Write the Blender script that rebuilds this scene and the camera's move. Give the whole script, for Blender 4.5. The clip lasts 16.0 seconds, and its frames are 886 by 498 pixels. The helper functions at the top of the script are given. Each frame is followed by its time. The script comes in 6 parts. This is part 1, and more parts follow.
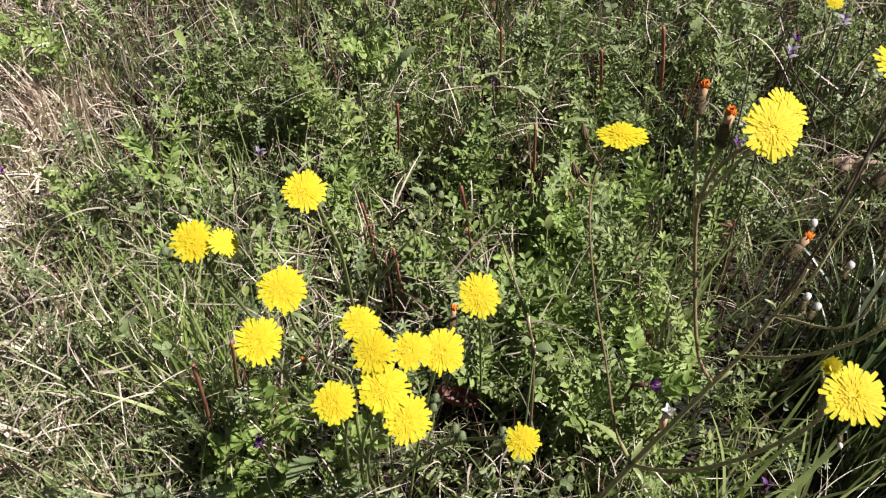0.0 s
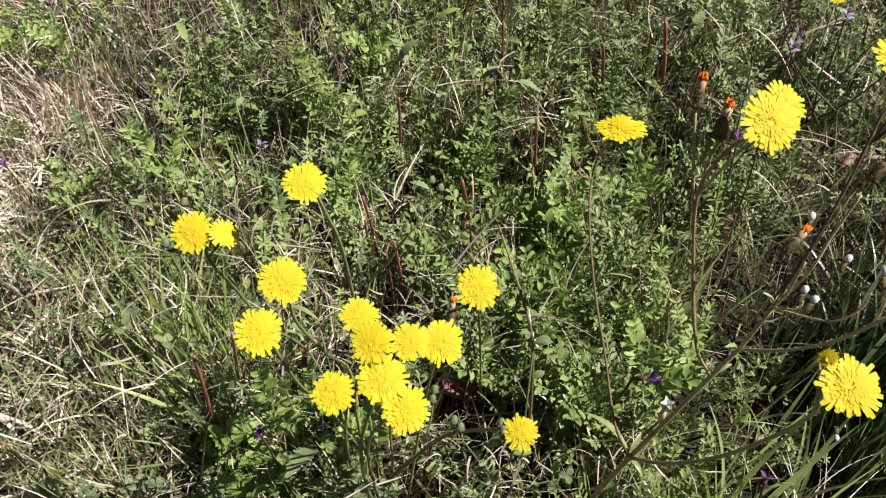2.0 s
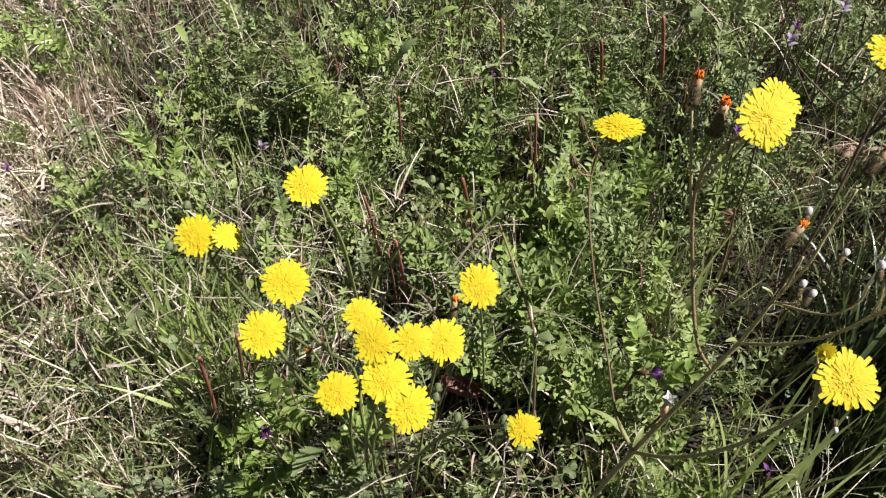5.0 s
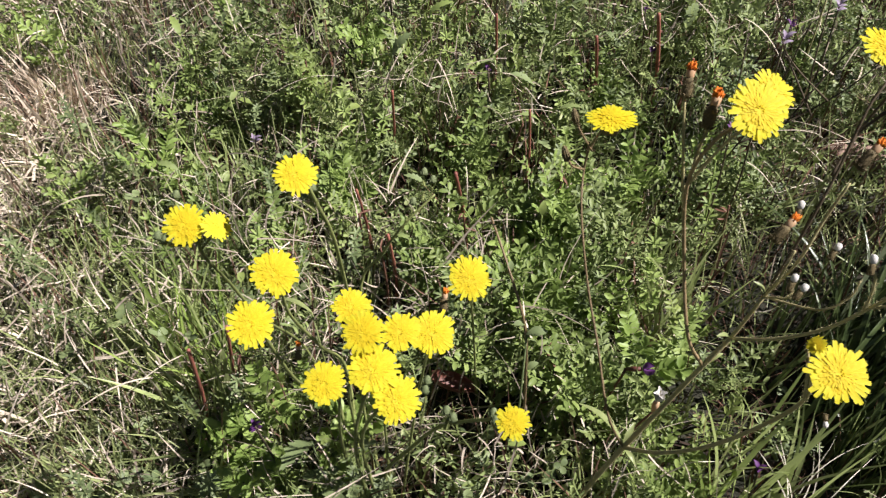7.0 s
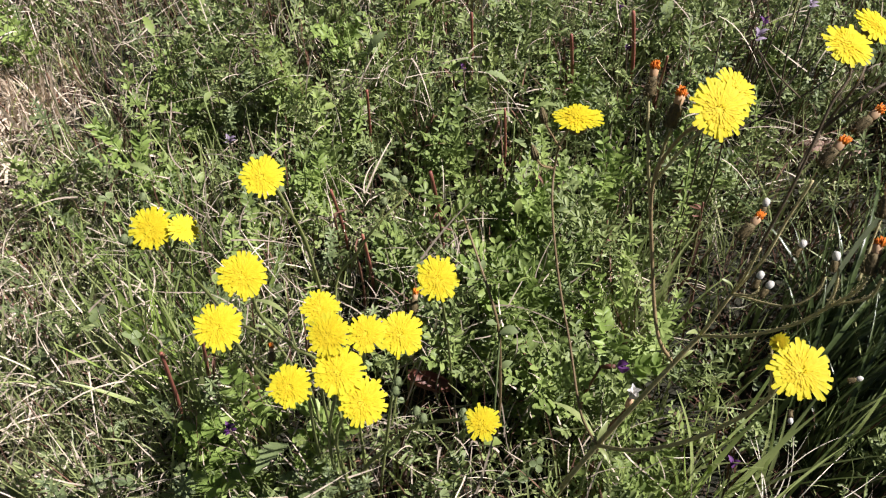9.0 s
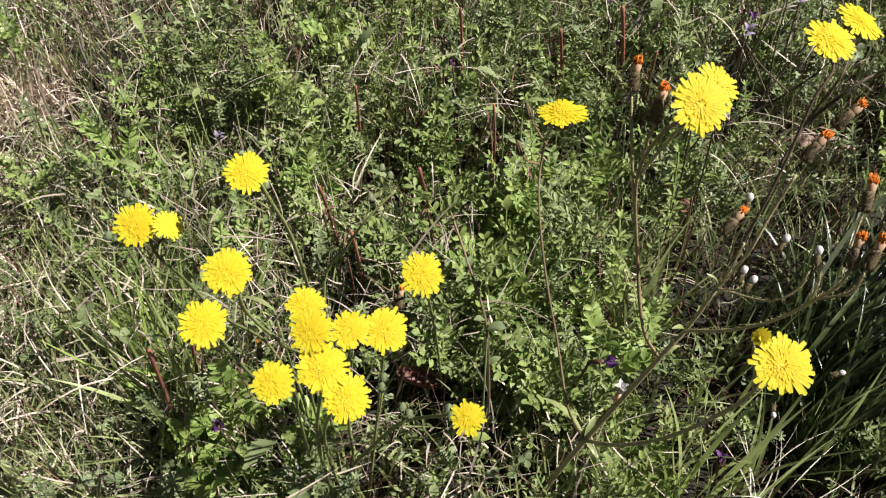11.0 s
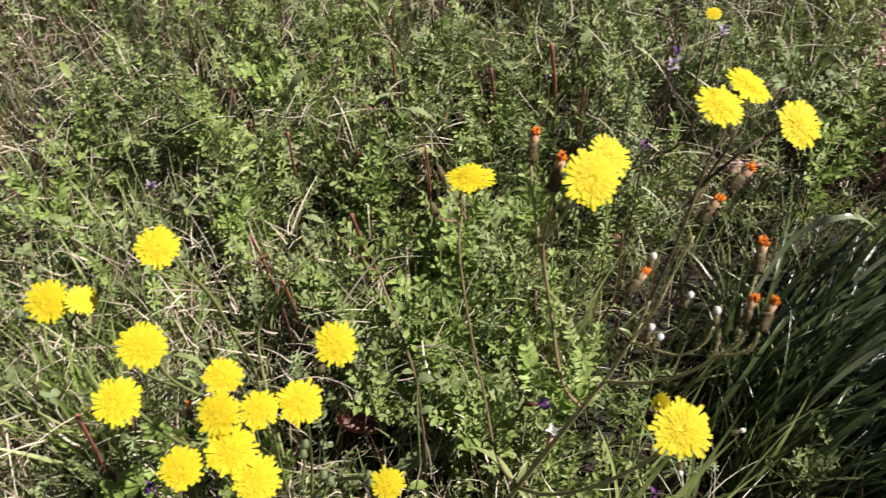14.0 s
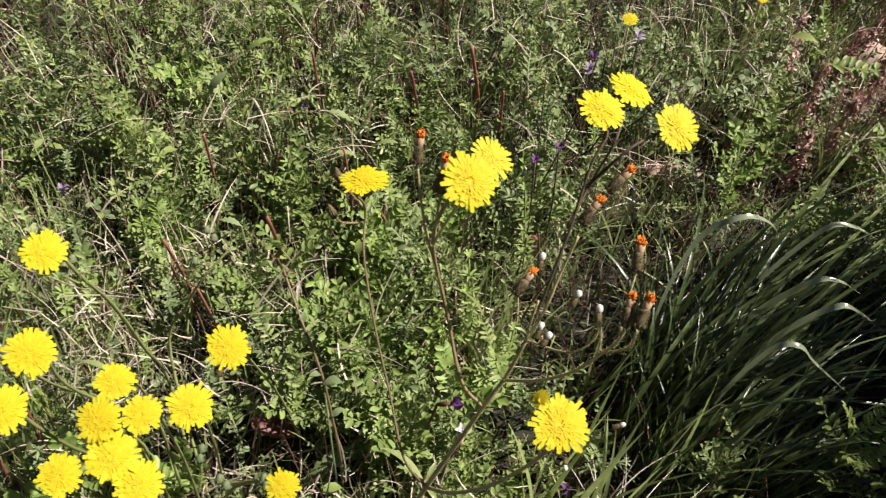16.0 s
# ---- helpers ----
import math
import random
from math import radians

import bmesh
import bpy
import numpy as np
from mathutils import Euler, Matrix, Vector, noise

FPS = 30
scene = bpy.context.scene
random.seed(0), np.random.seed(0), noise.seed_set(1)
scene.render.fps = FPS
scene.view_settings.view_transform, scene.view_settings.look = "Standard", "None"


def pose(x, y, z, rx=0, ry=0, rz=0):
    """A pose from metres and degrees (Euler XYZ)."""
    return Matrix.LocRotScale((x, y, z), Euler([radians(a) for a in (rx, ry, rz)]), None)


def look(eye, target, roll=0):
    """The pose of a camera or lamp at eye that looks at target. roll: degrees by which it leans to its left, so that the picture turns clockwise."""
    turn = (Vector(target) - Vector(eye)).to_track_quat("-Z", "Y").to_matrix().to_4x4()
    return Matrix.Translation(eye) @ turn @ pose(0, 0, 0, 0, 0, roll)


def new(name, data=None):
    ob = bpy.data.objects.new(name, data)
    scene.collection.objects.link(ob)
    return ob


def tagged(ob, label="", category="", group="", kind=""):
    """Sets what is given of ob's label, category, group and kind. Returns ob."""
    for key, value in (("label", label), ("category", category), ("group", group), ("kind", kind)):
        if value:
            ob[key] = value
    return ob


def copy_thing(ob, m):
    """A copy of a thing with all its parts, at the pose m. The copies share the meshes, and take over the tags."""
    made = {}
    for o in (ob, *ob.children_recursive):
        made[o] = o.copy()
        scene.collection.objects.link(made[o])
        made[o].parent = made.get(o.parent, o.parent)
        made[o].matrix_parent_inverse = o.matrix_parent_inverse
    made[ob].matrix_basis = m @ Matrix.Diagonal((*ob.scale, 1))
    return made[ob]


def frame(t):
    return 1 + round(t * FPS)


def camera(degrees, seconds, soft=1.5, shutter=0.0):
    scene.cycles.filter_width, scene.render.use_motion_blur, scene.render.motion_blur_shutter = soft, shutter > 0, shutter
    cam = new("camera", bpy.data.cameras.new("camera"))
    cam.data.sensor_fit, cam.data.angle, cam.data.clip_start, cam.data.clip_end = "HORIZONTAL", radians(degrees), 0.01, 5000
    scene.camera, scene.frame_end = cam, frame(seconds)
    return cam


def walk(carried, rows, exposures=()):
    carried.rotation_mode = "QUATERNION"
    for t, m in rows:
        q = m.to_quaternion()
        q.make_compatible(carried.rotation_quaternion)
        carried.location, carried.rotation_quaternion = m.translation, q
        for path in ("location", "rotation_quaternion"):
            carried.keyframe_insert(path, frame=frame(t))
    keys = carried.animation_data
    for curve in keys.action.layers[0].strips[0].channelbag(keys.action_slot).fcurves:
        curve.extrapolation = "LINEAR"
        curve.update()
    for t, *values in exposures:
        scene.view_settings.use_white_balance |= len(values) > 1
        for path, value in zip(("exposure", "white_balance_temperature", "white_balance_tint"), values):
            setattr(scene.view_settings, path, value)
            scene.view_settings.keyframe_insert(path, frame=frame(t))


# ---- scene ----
cam = camera(57.6, 16.0, soft=1.15, shutter=0.9)
METRES, EYE, TILT, LEAN, TURN = 0.09, 0.6, -50.0, 0.0, 0.0
ROWS = [
    (0.0, 0.0, 0.0, 0.0, 0.0, 0.0, -0.0),
    (0.5, 0.0133, -0.0069, -0.0026, -0.02, -0.09, 0.06),
    (1.0, 0.0229, -0.0077, -0.0095, 0.07, -0.17, -0.01),
    (1.5, 0.0243, -0.009, -0.0134, 0.13, -0.25, -0.09),
    (2.0, 0.0191, -0.0142, -0.015, 0.21, -0.35, -0.18),
    (2.5, 0.0167, -0.0185, -0.0195, 0.29, -0.44, -0.13),
    (3.0, 0.0272, -0.0221, -0.0196, 0.17, -0.57, 0.02),
    (3.5, 0.0341, -0.0327, -0.0046, 0.16, -0.76, 0.51),
    (4.0, 0.0324, -0.0522, 0.0072, 0.31, -0.6, 0.75),
    (6.5, 0.0165, -0.0405, -0.0155, 0.47, -0.69, 0.36),
    (7.0, 0.0492, -0.0239, -0.0344, 0.03, -0.72, 0.14),
    (7.5, 0.0897, -0.0166, -0.0312, -0.35, -0.86, 0.27),
    (8.0, 0.112, -0.016, -0.0287, -0.63, -0.88, 0.32),
    (8.5, 0.1225, -0.0122, -0.0316, -0.92, -0.87, 0.64),
    (9.0, 0.1362, -0.0156, -0.0236, -1.0, -0.86, 0.69),
    (11.5, 0.1888, -0.013, -0.0255, -1.51, -1.4, 1.15),
    (12.0, 0.192, -0.0111, -0.021, -1.65, -1.74, 1.5),
    (12.5, 0.2164, -0.0105, 0.0194, -2.13, -1.95, 1.56),
    (13.0, 0.2556, -0.0138, 0.1365, -2.23, -1.55, 1.45),
    (13.5, 0.3486, -0.0444, 0.1876, -2.86, -0.42, 2.12),
    (14.0, 0.4381, -0.0608, 0.2247, -4.06, -0.24, 2.98),
    (14.5, 0.5227, -0.0876, 0.2475, -5.11, 0.13, 3.68),
    (15.0, 0.5908, -0.1085, 0.2417, -6.19, 0.26, 3.69),
    (15.5, 0.6531, -0.1131, 0.2218, -7.06, -0.16, 3.61),
    (16.0, 0.7043, -0.1241, 0.2046, -7.75, -0.27, 3.43),
]
walk(cam, [(t, pose(0, 0, EYE, TILT, LEAN, TURN) @ pose(METRES * x, METRES * y, METRES * z, 90 + pitch, roll, yaw)) for t, x, y, z, yaw, pitch, roll in ROWS], exposures=[(0.0, 1.05, 6100, 18.5), (12.0, 1.05, 6150, 18.5), (13.5, 1.06, 6350, 18.0), (16.0, 1.06, 6350, 18.0)])

# ---- world, sun, exposure ----
SUN_EL, SUN_AZ = 50.0, 90.0   # degrees; azimuth clockwise from +y as seen from above
world = bpy.data.worlds.new("sky")
scene.world = world
world.use_nodes = True
wn = world.node_tree.nodes
sky = wn.new("ShaderNodeTexSky")
sky.sky_type, sky.sun_disc = "NISHITA", False
sky.sun_elevation, sky.sun_rotation = radians(SUN_EL), radians(SUN_AZ)
wn["Background"].inputs["Strength"].default_value = 0.014
world.node_tree.links.new(sky.outputs[0], wn["Background"].inputs["Color"])
sun = new("sun", bpy.data.lights.new("sun", "SUN"))
sun.data.energy, sun.data.angle, sun.data.color = 5.0, radians(0.53), (1.0, 0.95, 0.86)
sun_way = Vector((math.sin(radians(SUN_AZ)) * math.cos(radians(SUN_EL)), math.cos(radians(SUN_AZ)) * math.cos(radians(SUN_EL)), math.sin(radians(SUN_EL))))
sun.matrix_world = look(sun_way * 10, (0, 0, 0))


# ---- materials ----
def leafy(name, dark, light, through_light=0.3, rough=0.45, grain=260.0, per="island", spec=0.5, third=None, rare=0.97):
    """A plant's skin: colour differs from piece to piece and in patches, and some light goes through."""
    mat = bpy.data.materials.new(name)
    mat.use_nodes = True
    t = mat.node_tree
    n, link = t.nodes, t.links.new
    bsdf = n["Principled BSDF"]
    if per == "island":
        chance = n.new("ShaderNodeNewGeometry").outputs["Random Per Island"]
    else:
        chance = n.new("ShaderNodeObjectInfo").outputs["Random"]
    where = n.new("ShaderNodeNewGeometry").outputs["Position"]
    fine, patch = n.new("ShaderNodeTexNoise"), n.new("ShaderNodeTexNoise")
    fine.inputs["Scale"].default_value, patch.inputs["Scale"].default_value = grain, 14.0
    link(where, fine.inputs["Vector"]), link(where, patch.inputs["Vector"])
    mix1 = n.new("ShaderNodeMath")
    mix1.operation = "MULTIPLY_ADD"
    link(chance, mix1.inputs[0])
    mix1.inputs[1].default_value = 0.55
    sc = n.new("ShaderNodeMath")
    sc.operation = "MULTIPLY_ADD"
    link(patch.outputs["Fac"], sc.inputs[0])
    sc.inputs[1].default_value, sc.inputs[2].default_value = 1.0, -0.43
    link(sc.outputs[0], mix1.inputs[2])
    mix2 = n.new("ShaderNodeMath")
    mix2.operation = "MULTIPLY_ADD"
    link(fine.outputs["Fac"], mix2.inputs[0])
    mix2.inputs[1].default_value = 0.35
    link(mix1.outputs[0], mix2.inputs[2])
    ramp = n.new("ShaderNodeValToRGB")
    ramp.color_ramp.elements[0].position, ramp.color_ramp.elements[1].position = 0.05, min(0.85, rare - 0.2)
    ramp.color_ramp.elements[0].color, ramp.color_ramp.elements[1].color = (*dark, 1), (*light, 1)
    if third:
        ramp.color_ramp.elements.new(rare).color = (*third, 1)
    link(mix2.outputs[0], ramp.inputs["Fac"])
    link(ramp.outputs["Color"], bsdf.inputs["Base Color"])
    bsdf.inputs["Roughness"].default_value = rough
    bsdf.inputs["Specular IOR Level"].default_value = spec
    bump = n.new("ShaderNodeBump")
    bump.inputs["Strength"].default_value, bump.inputs["Distance"].default_value = 0.35, 0.0006
    link(fine.outputs["Fac"], bump.inputs["Height"])
    link(bump.outputs["Normal"], bsdf.inputs["Normal"])
    if through_light > 0:
        trans, mixer = n.new("ShaderNodeBsdfTranslucent"), n.new("ShaderNodeMixShader")
        link(ramp.outputs["Color"], trans.inputs["Color"])
        mixer.inputs[0].default_value = through_light
        link(bsdf.outputs[0], mixer.inputs[1]), link(trans.outputs[0], mixer.inputs[2])
        link(mixer.outputs[0], n["Material Output"].inputs["Surface"])
    return mat


M_VETCH = leafy("vetch_leaf", (0.055, 0.083, 0.030), (0.275, 0.338, 0.118), 0.30, 0.50, spec=0.34, third=(0.40, 0.43, 0.21))
M_FRESH = leafy("fresh_vetch_leaf", (0.110, 0.165, 0.042), (0.285, 0.365, 0.105), 0.38, 0.48, spec=0.32, third=(0.40, 0.45, 0.18))
M_CLOVER = leafy("clover_leaf", (0.072, 0.104, 0.044), (0.225, 0.280, 0.118), 0.25, 0.50, spec=0.34)
M_GRASS = leafy("grass_blade", (0.088, 0.118, 0.042), (0.310, 0.355, 0.138), 0.26, 0.42, spec=0.4, third=(0.48, 0.47, 0.26))
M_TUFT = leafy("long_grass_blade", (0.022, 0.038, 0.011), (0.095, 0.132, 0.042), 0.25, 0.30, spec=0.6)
M_BLADE = leafy("pale_grass_blade", (0.19, 0.26, 0.070), (0.40, 0.475, 0.175), 0.46, 0.40, per="object", spec=0.5)
M_BLEACHED = leafy("bleached_blade", (0.46, 0.41, 0.31), (0.76, 0.71, 0.58), 0.25, 0.5, per="object", spec=0.3)
M_STRAW = leafy("dry_straw", (0.14, 0.108, 0.078), (0.56, 0.480, 0.372), 0.12, 0.6, spec=0.25, third=(0.62, 0.57, 0.46))
M_PALE = leafy("bleached_straw", (0.36, 0.285, 0.215), (0.72, 0.62, 0.485), 0.15, 0.6, spec=0.25, third=(0.78, 0.70, 0.58))
M_LIME = leafy("lime_grass_blade", (0.21, 0.31, 0.055), (0.37, 0.49, 0.125), 0.46, 0.42, per="object", spec=0.45)
M_BEDSTRAW = leafy("bedstraw_leaf", (0.12, 0.180, 0.042), (0.30, 0.385, 0.115), 0.32, 0.5, per="object", spec=0.3)
M_BROWN = leafy("dead_stem", (0.036, 0.022, 0.016), (0.165, 0.088, 0.058), 0.05, 0.7, spec=0.2, third=(0.34, 0.19, 0.13), rare=0.95)
# litter colour is darkened to stand for shade in the gaps between plants
M_LITTER = leafy("shade_dark_litter", (0.016, 0.011, 0.008), (0.075, 0.048, 0.033), 0.0, 0.8, spec=0.15)
M_RUST = leafy("rusty_sorrel", (0.10, 0.036, 0.034), (0.36, 0.18, 0.15), 0.2, 0.6, spec=0.25, third=(0.72, 0.56, 0.48), rare=0.74)
M_STEM = leafy("hawksbeard_stem", (0.20, 0.172, 0.080), (0.42, 0.37, 0.185), 0.0, 0.6, grain=700, per="object", spec=0.3)
M_STEMRED = leafy("red_brown_stem", (0.11, 0.078, 0.038), (0.28, 0.205, 0.105), 0.0, 0.55, grain=700, per="object", spec=0.35)
M_MAROON = leafy("maroon_stem", (0.15, 0.050, 0.036), (0.32, 0.12, 0.08), 0.0, 0.55, grain=700, per="object", spec=0.35)
M_STEMGREEN = leafy("green_stem", (0.10, 0.120, 0.036), (0.21, 0.235, 0.078), 0.05, 0.55, grain=700, per="object", spec=0.3)
M_STEMDARK = leafy("dark_stem", (0.042, 0.032, 0.022), (0.10, 0.075, 0.045), 0.0, 0.65, grain=700, per="object", spec=0.3)
M_PETAL = leafy("yellow_petal", (0.71, 0.62, 0.021), (0.77, 0.695, 0.038), 0.50, 0.55, per="object", spec=0.15)
M_DISC = leafy("yellow_floret", (0.71, 0.565, 0.016), (0.78, 0.650, 0.029), 0.50, 0.55, spec=0.15)
M_CALYX = leafy("hairy_bract", (0.042, 0.031, 0.017), (0.150, 0.118, 0.056), 0.0, 0.75, grain=1500, spec=0.2)
M_PINKTIP = leafy("faded_petal_bundle", (0.40, 0.22, 0.11), (0.62, 0.43, 0.26), 0.2, 0.6, spec=0.15)
M_ORANGE = leafy("orange_withered_tip", (0.50, 0.11, 0.012), (0.78, 0.27, 0.03), 0.25, 0.6, spec=0.15)
M_WHITE = leafy("white_seed_down", (0.38, 0.36, 0.32), (0.66, 0.64, 0.59), 0.2, 0.8, grain=2500, spec=0.1)
M_GREENBUD = leafy("green_bud_bract", (0.06, 0.085, 0.035), (0.16, 0.19, 0.09), 0.0, 0.7, grain=1500, spec=0.2)
M_PURPLE = leafy("purple_petal", (0.06, 0.018, 0.085), (0.16, 0.06, 0.20), 0.25, 0.5, spec=0.2)
M_LILAC = leafy("lilac_petal", (0.22, 0.17, 0.25), (0.42, 0.35, 0.44), 0.25, 0.5, spec=0.2)
M_LIMELEAF = leafy("lime_vetch_leaf", (0.155, 0.235, 0.050), (0.335, 0.440, 0.120), 0.40, 0.46, spec=0.32, third=(0.42, 0.49, 0.19))
M_GLOSSY = leafy("glossy_grass_blade", (0.13, 0.165, 0.085), (0.27, 0.31, 0.19), 0.20, 0.26, per="object", spec=0.9)
M_MAGENTA = leafy("magenta_petal", (0.24, 0.010, 0.075), (0.42, 0.03, 0.16), 0.25, 0.5, spec=0.2)
M_BRIGHT = leafy("bright_green_leaf", (0.13, 0.185, 0.045), (0.27, 0.33, 0.095), 0.4, 0.45, spec=0.3)
M_RED = leafy("red_dead_stem", (0.075, 0.038, 0.025), (0.18, 0.090, 0.058), 0.08, 0.6, spec=0.25)
M_CLOD = leafy("dry_earth", (0.20, 0.13, 0.10), (0.40, 0.29, 0.23), 0.0, 0.95, grain=500, per="object", spec=0.1)
M_REDLEAF = leafy("red_brown_leaf", (0.07, 0.022, 0.016), (0.17, 0.065, 0.042), 0.15, 0.55)


def soil_material():
    mat = bpy.data.materials.new("soil_with_litter")
    mat.use_nodes = True
    t = mat.node_tree
    n, link = t.nodes, t.links.new
    bsdf = n["Principled BSDF"]
    where = n.new("ShaderNodeNewGeometry").outputs["Position"]
    a, b, c = n.new("ShaderNodeTexNoise"), n.new("ShaderNodeTexNoise"), n.new("ShaderNodeTexNoise")
    for node, s in ((a, 6.0), (b, 90.0), (c, 0.5)):
        node.inputs["Scale"].default_value, node.inputs["Detail"].default_value = s, 6.0
        link(where, node.inputs["Vector"])
    # near-black base: the shade in the hollows is put into the soil's colour
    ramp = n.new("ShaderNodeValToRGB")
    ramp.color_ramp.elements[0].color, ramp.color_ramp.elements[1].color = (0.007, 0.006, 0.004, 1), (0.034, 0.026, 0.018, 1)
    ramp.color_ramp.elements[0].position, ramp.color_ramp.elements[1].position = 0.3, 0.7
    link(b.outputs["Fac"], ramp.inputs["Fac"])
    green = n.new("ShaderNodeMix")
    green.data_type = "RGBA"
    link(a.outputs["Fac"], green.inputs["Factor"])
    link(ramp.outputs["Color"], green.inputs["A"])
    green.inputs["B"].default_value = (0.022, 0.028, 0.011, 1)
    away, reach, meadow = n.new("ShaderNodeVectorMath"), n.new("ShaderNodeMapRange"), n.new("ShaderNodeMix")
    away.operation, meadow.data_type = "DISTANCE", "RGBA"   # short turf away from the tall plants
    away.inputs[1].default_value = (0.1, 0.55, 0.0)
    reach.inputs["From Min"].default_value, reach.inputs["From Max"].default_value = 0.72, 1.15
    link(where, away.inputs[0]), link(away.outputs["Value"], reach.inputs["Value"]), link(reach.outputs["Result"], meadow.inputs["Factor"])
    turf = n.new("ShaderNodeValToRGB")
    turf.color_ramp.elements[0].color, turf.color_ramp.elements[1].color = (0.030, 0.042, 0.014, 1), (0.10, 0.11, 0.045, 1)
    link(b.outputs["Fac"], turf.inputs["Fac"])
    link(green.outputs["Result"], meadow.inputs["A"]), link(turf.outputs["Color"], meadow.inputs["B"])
    link(meadow.outputs["Result"], bsdf.inputs["Base Color"])
    bsdf.inputs["Roughness"].default_value = 0.95
    bump = n.new("ShaderNodeBump")
    bump.inputs["Distance"].default_value = 0.004
    link(b.outputs["Fac"], bump.inputs["Height"])
    link(bump.outputs["Normal"], bsdf.inputs["Normal"])
    return mat


M_SOIL = soil_material()


# ---- mesh helpers ----
def mesh_of(name, verts, faces, mat, smooth=True):
    me = bpy.data.meshes.new(name)
    me.from_pydata([tuple(v) for v in verts], [], faces)
    me.materials.append(mat)
    if smooth:
        me.shade_smooth()
    return me


def part(name, me, parent, place=None, label=""):
    ob = new(name, me)
    ob.parent = parent
    if place is not None:
        ob.matrix_basis = place
    return tagged(ob, label=label)


def facing(p, n, spin=0.0, size=1.0):
    """A place at p whose z axis points along n."""
    turn = Vector(n).normalized().to_track_quat("Z", "Y").to_matrix().to_4x4()
    return Matrix.Translation(p) @ turn @ Matrix.Rotation(spin, 4, "Z") @ Matrix.Scale(size, 4)


def smooth_line(pts, steps=5):
    """Catmull-Rom through pts."""
    p = [np.array(q, float) for q in pts]
    p = [2 * p[0] - p[1], *p, 2 * p[-1] - p[-2]]
    line = []
    for i in range(1, len(p) - 2):
        for s in range(steps):
            u = s / steps
            line.append(0.5 * (2 * p[i] + (p[i + 1] - p[i - 1]) * u + (2 * p[i - 1] - 5 * p[i] + 4 * p[i + 1] - p[i + 2]) * u * u
                               + (3 * p[i] - p[i - 1] - 3 * p[i + 1] + p[i + 2]) * u ** 3))
    return [*line, p[-2]]


def tube(line, radii, sides=7, bumps=0.0, rng=None):
    """Verts and faces of a capped tube along a line."""
    verts, faces = [], []
    line = [np.array(q, float) for q in line]
    for i, q in enumerate(line):
        d = line[min(i + 1, len(line) - 1)] - line[max(i - 1, 0)]
        d = d / (np.linalg.norm(d) + 1e-9)
        side = np.cross(d, (0.31, 0.9, 0.3))
        side /= np.linalg.norm(side) + 1e-9
        up = np.cross(d, side)
        for k in range(sides):
            a = 2 * math.pi * k / sides
            r = radii[i] * (1 + (bumps * (rng.random() - 0.5) if rng else 0))
            verts.append(q + r * (math.cos(a) * side + math.sin(a) * up))
    for i in range(len(line) - 1):
        for k in range(sides):
            k2 = (k + 1) % sides
            faces.append((i * sides + k, i * sides + k2, (i + 1) * sides + k2, (i + 1) * sides + k))
    faces.append(tuple(range(sides))[::-1])
    faces.append(tuple(range((len(line) - 1) * sides, len(line) * sides)))
    return verts, faces


def joined(pieces):
    verts, faces = [], []
    for v, f in pieces:
        k = len(verts)
        verts += list(v)
        faces += [tuple(i + k for i in g) for g in f]
    return verts, faces


def lathe(profile, sides=12, wobble=0.0, rng=None):
    """profile: (radius, height) rows, turned round z."""
    verts, faces = [], []
    for r, h in profile:
        for k in range(sides):
            a = 2 * math.pi * k / sides
            rr = r * (1 + (wobble * (rng.random() - 0.5) if rng else 0))
            verts.append((rr * math.cos(a), rr * math.sin(a), h))
    for i in range(len(profile) - 1):
        for k in range(sides):
            k2 = (k + 1) % sides
            faces.append((i * sides + k, i * sides + k2, (i + 1) * sides + k2, (i + 1) * sides + k))
    faces.append(tuple(range(sides))[::-1])
    faces.append(tuple(range((len(profile) - 1) * sides, len(profile) * sides)))
    return verts, faces


def strap(length, width, rise, curl, seg=4):
    """A ray petal lying along +x from the origin: it widens outwards and ends in four blunt teeth."""
    verts, faces = [], []
    cols = (-1.0, -0.5, 0.0, 0.5, 1.0)
    for i in range(seg + 1):
        u = i / seg
        w = width * (0.40 + 0.60 * min(1.0, u * 1.6)) * (1.0 - 0.22 * u ** 4) / 2
        x, z = length * u, rise * math.sin(u * math.pi * 0.6) * length - curl * length * u ** 3
        verts += [(x, c * w, z - 0.08 * w * (1 - c * c)) for c in cols]
        if i:
            k = 5 * (i - 1)
            faces += [(k + j, k + 5 + j, k + 6 + j, k + 1 + j) for j in range(4)]
    e, x, z, w = 5 * seg, length, verts[-1][2], width / 2
    for j in range(4):
        verts.append((x + width * (0.16, 0.24, 0.22, 0.14)[j], (cols[j] + 0.25) * w * 0.72, z - 0.05 * width))
        faces.append((e + j, len(verts) - 1, e + j + 1))
    return verts, faces


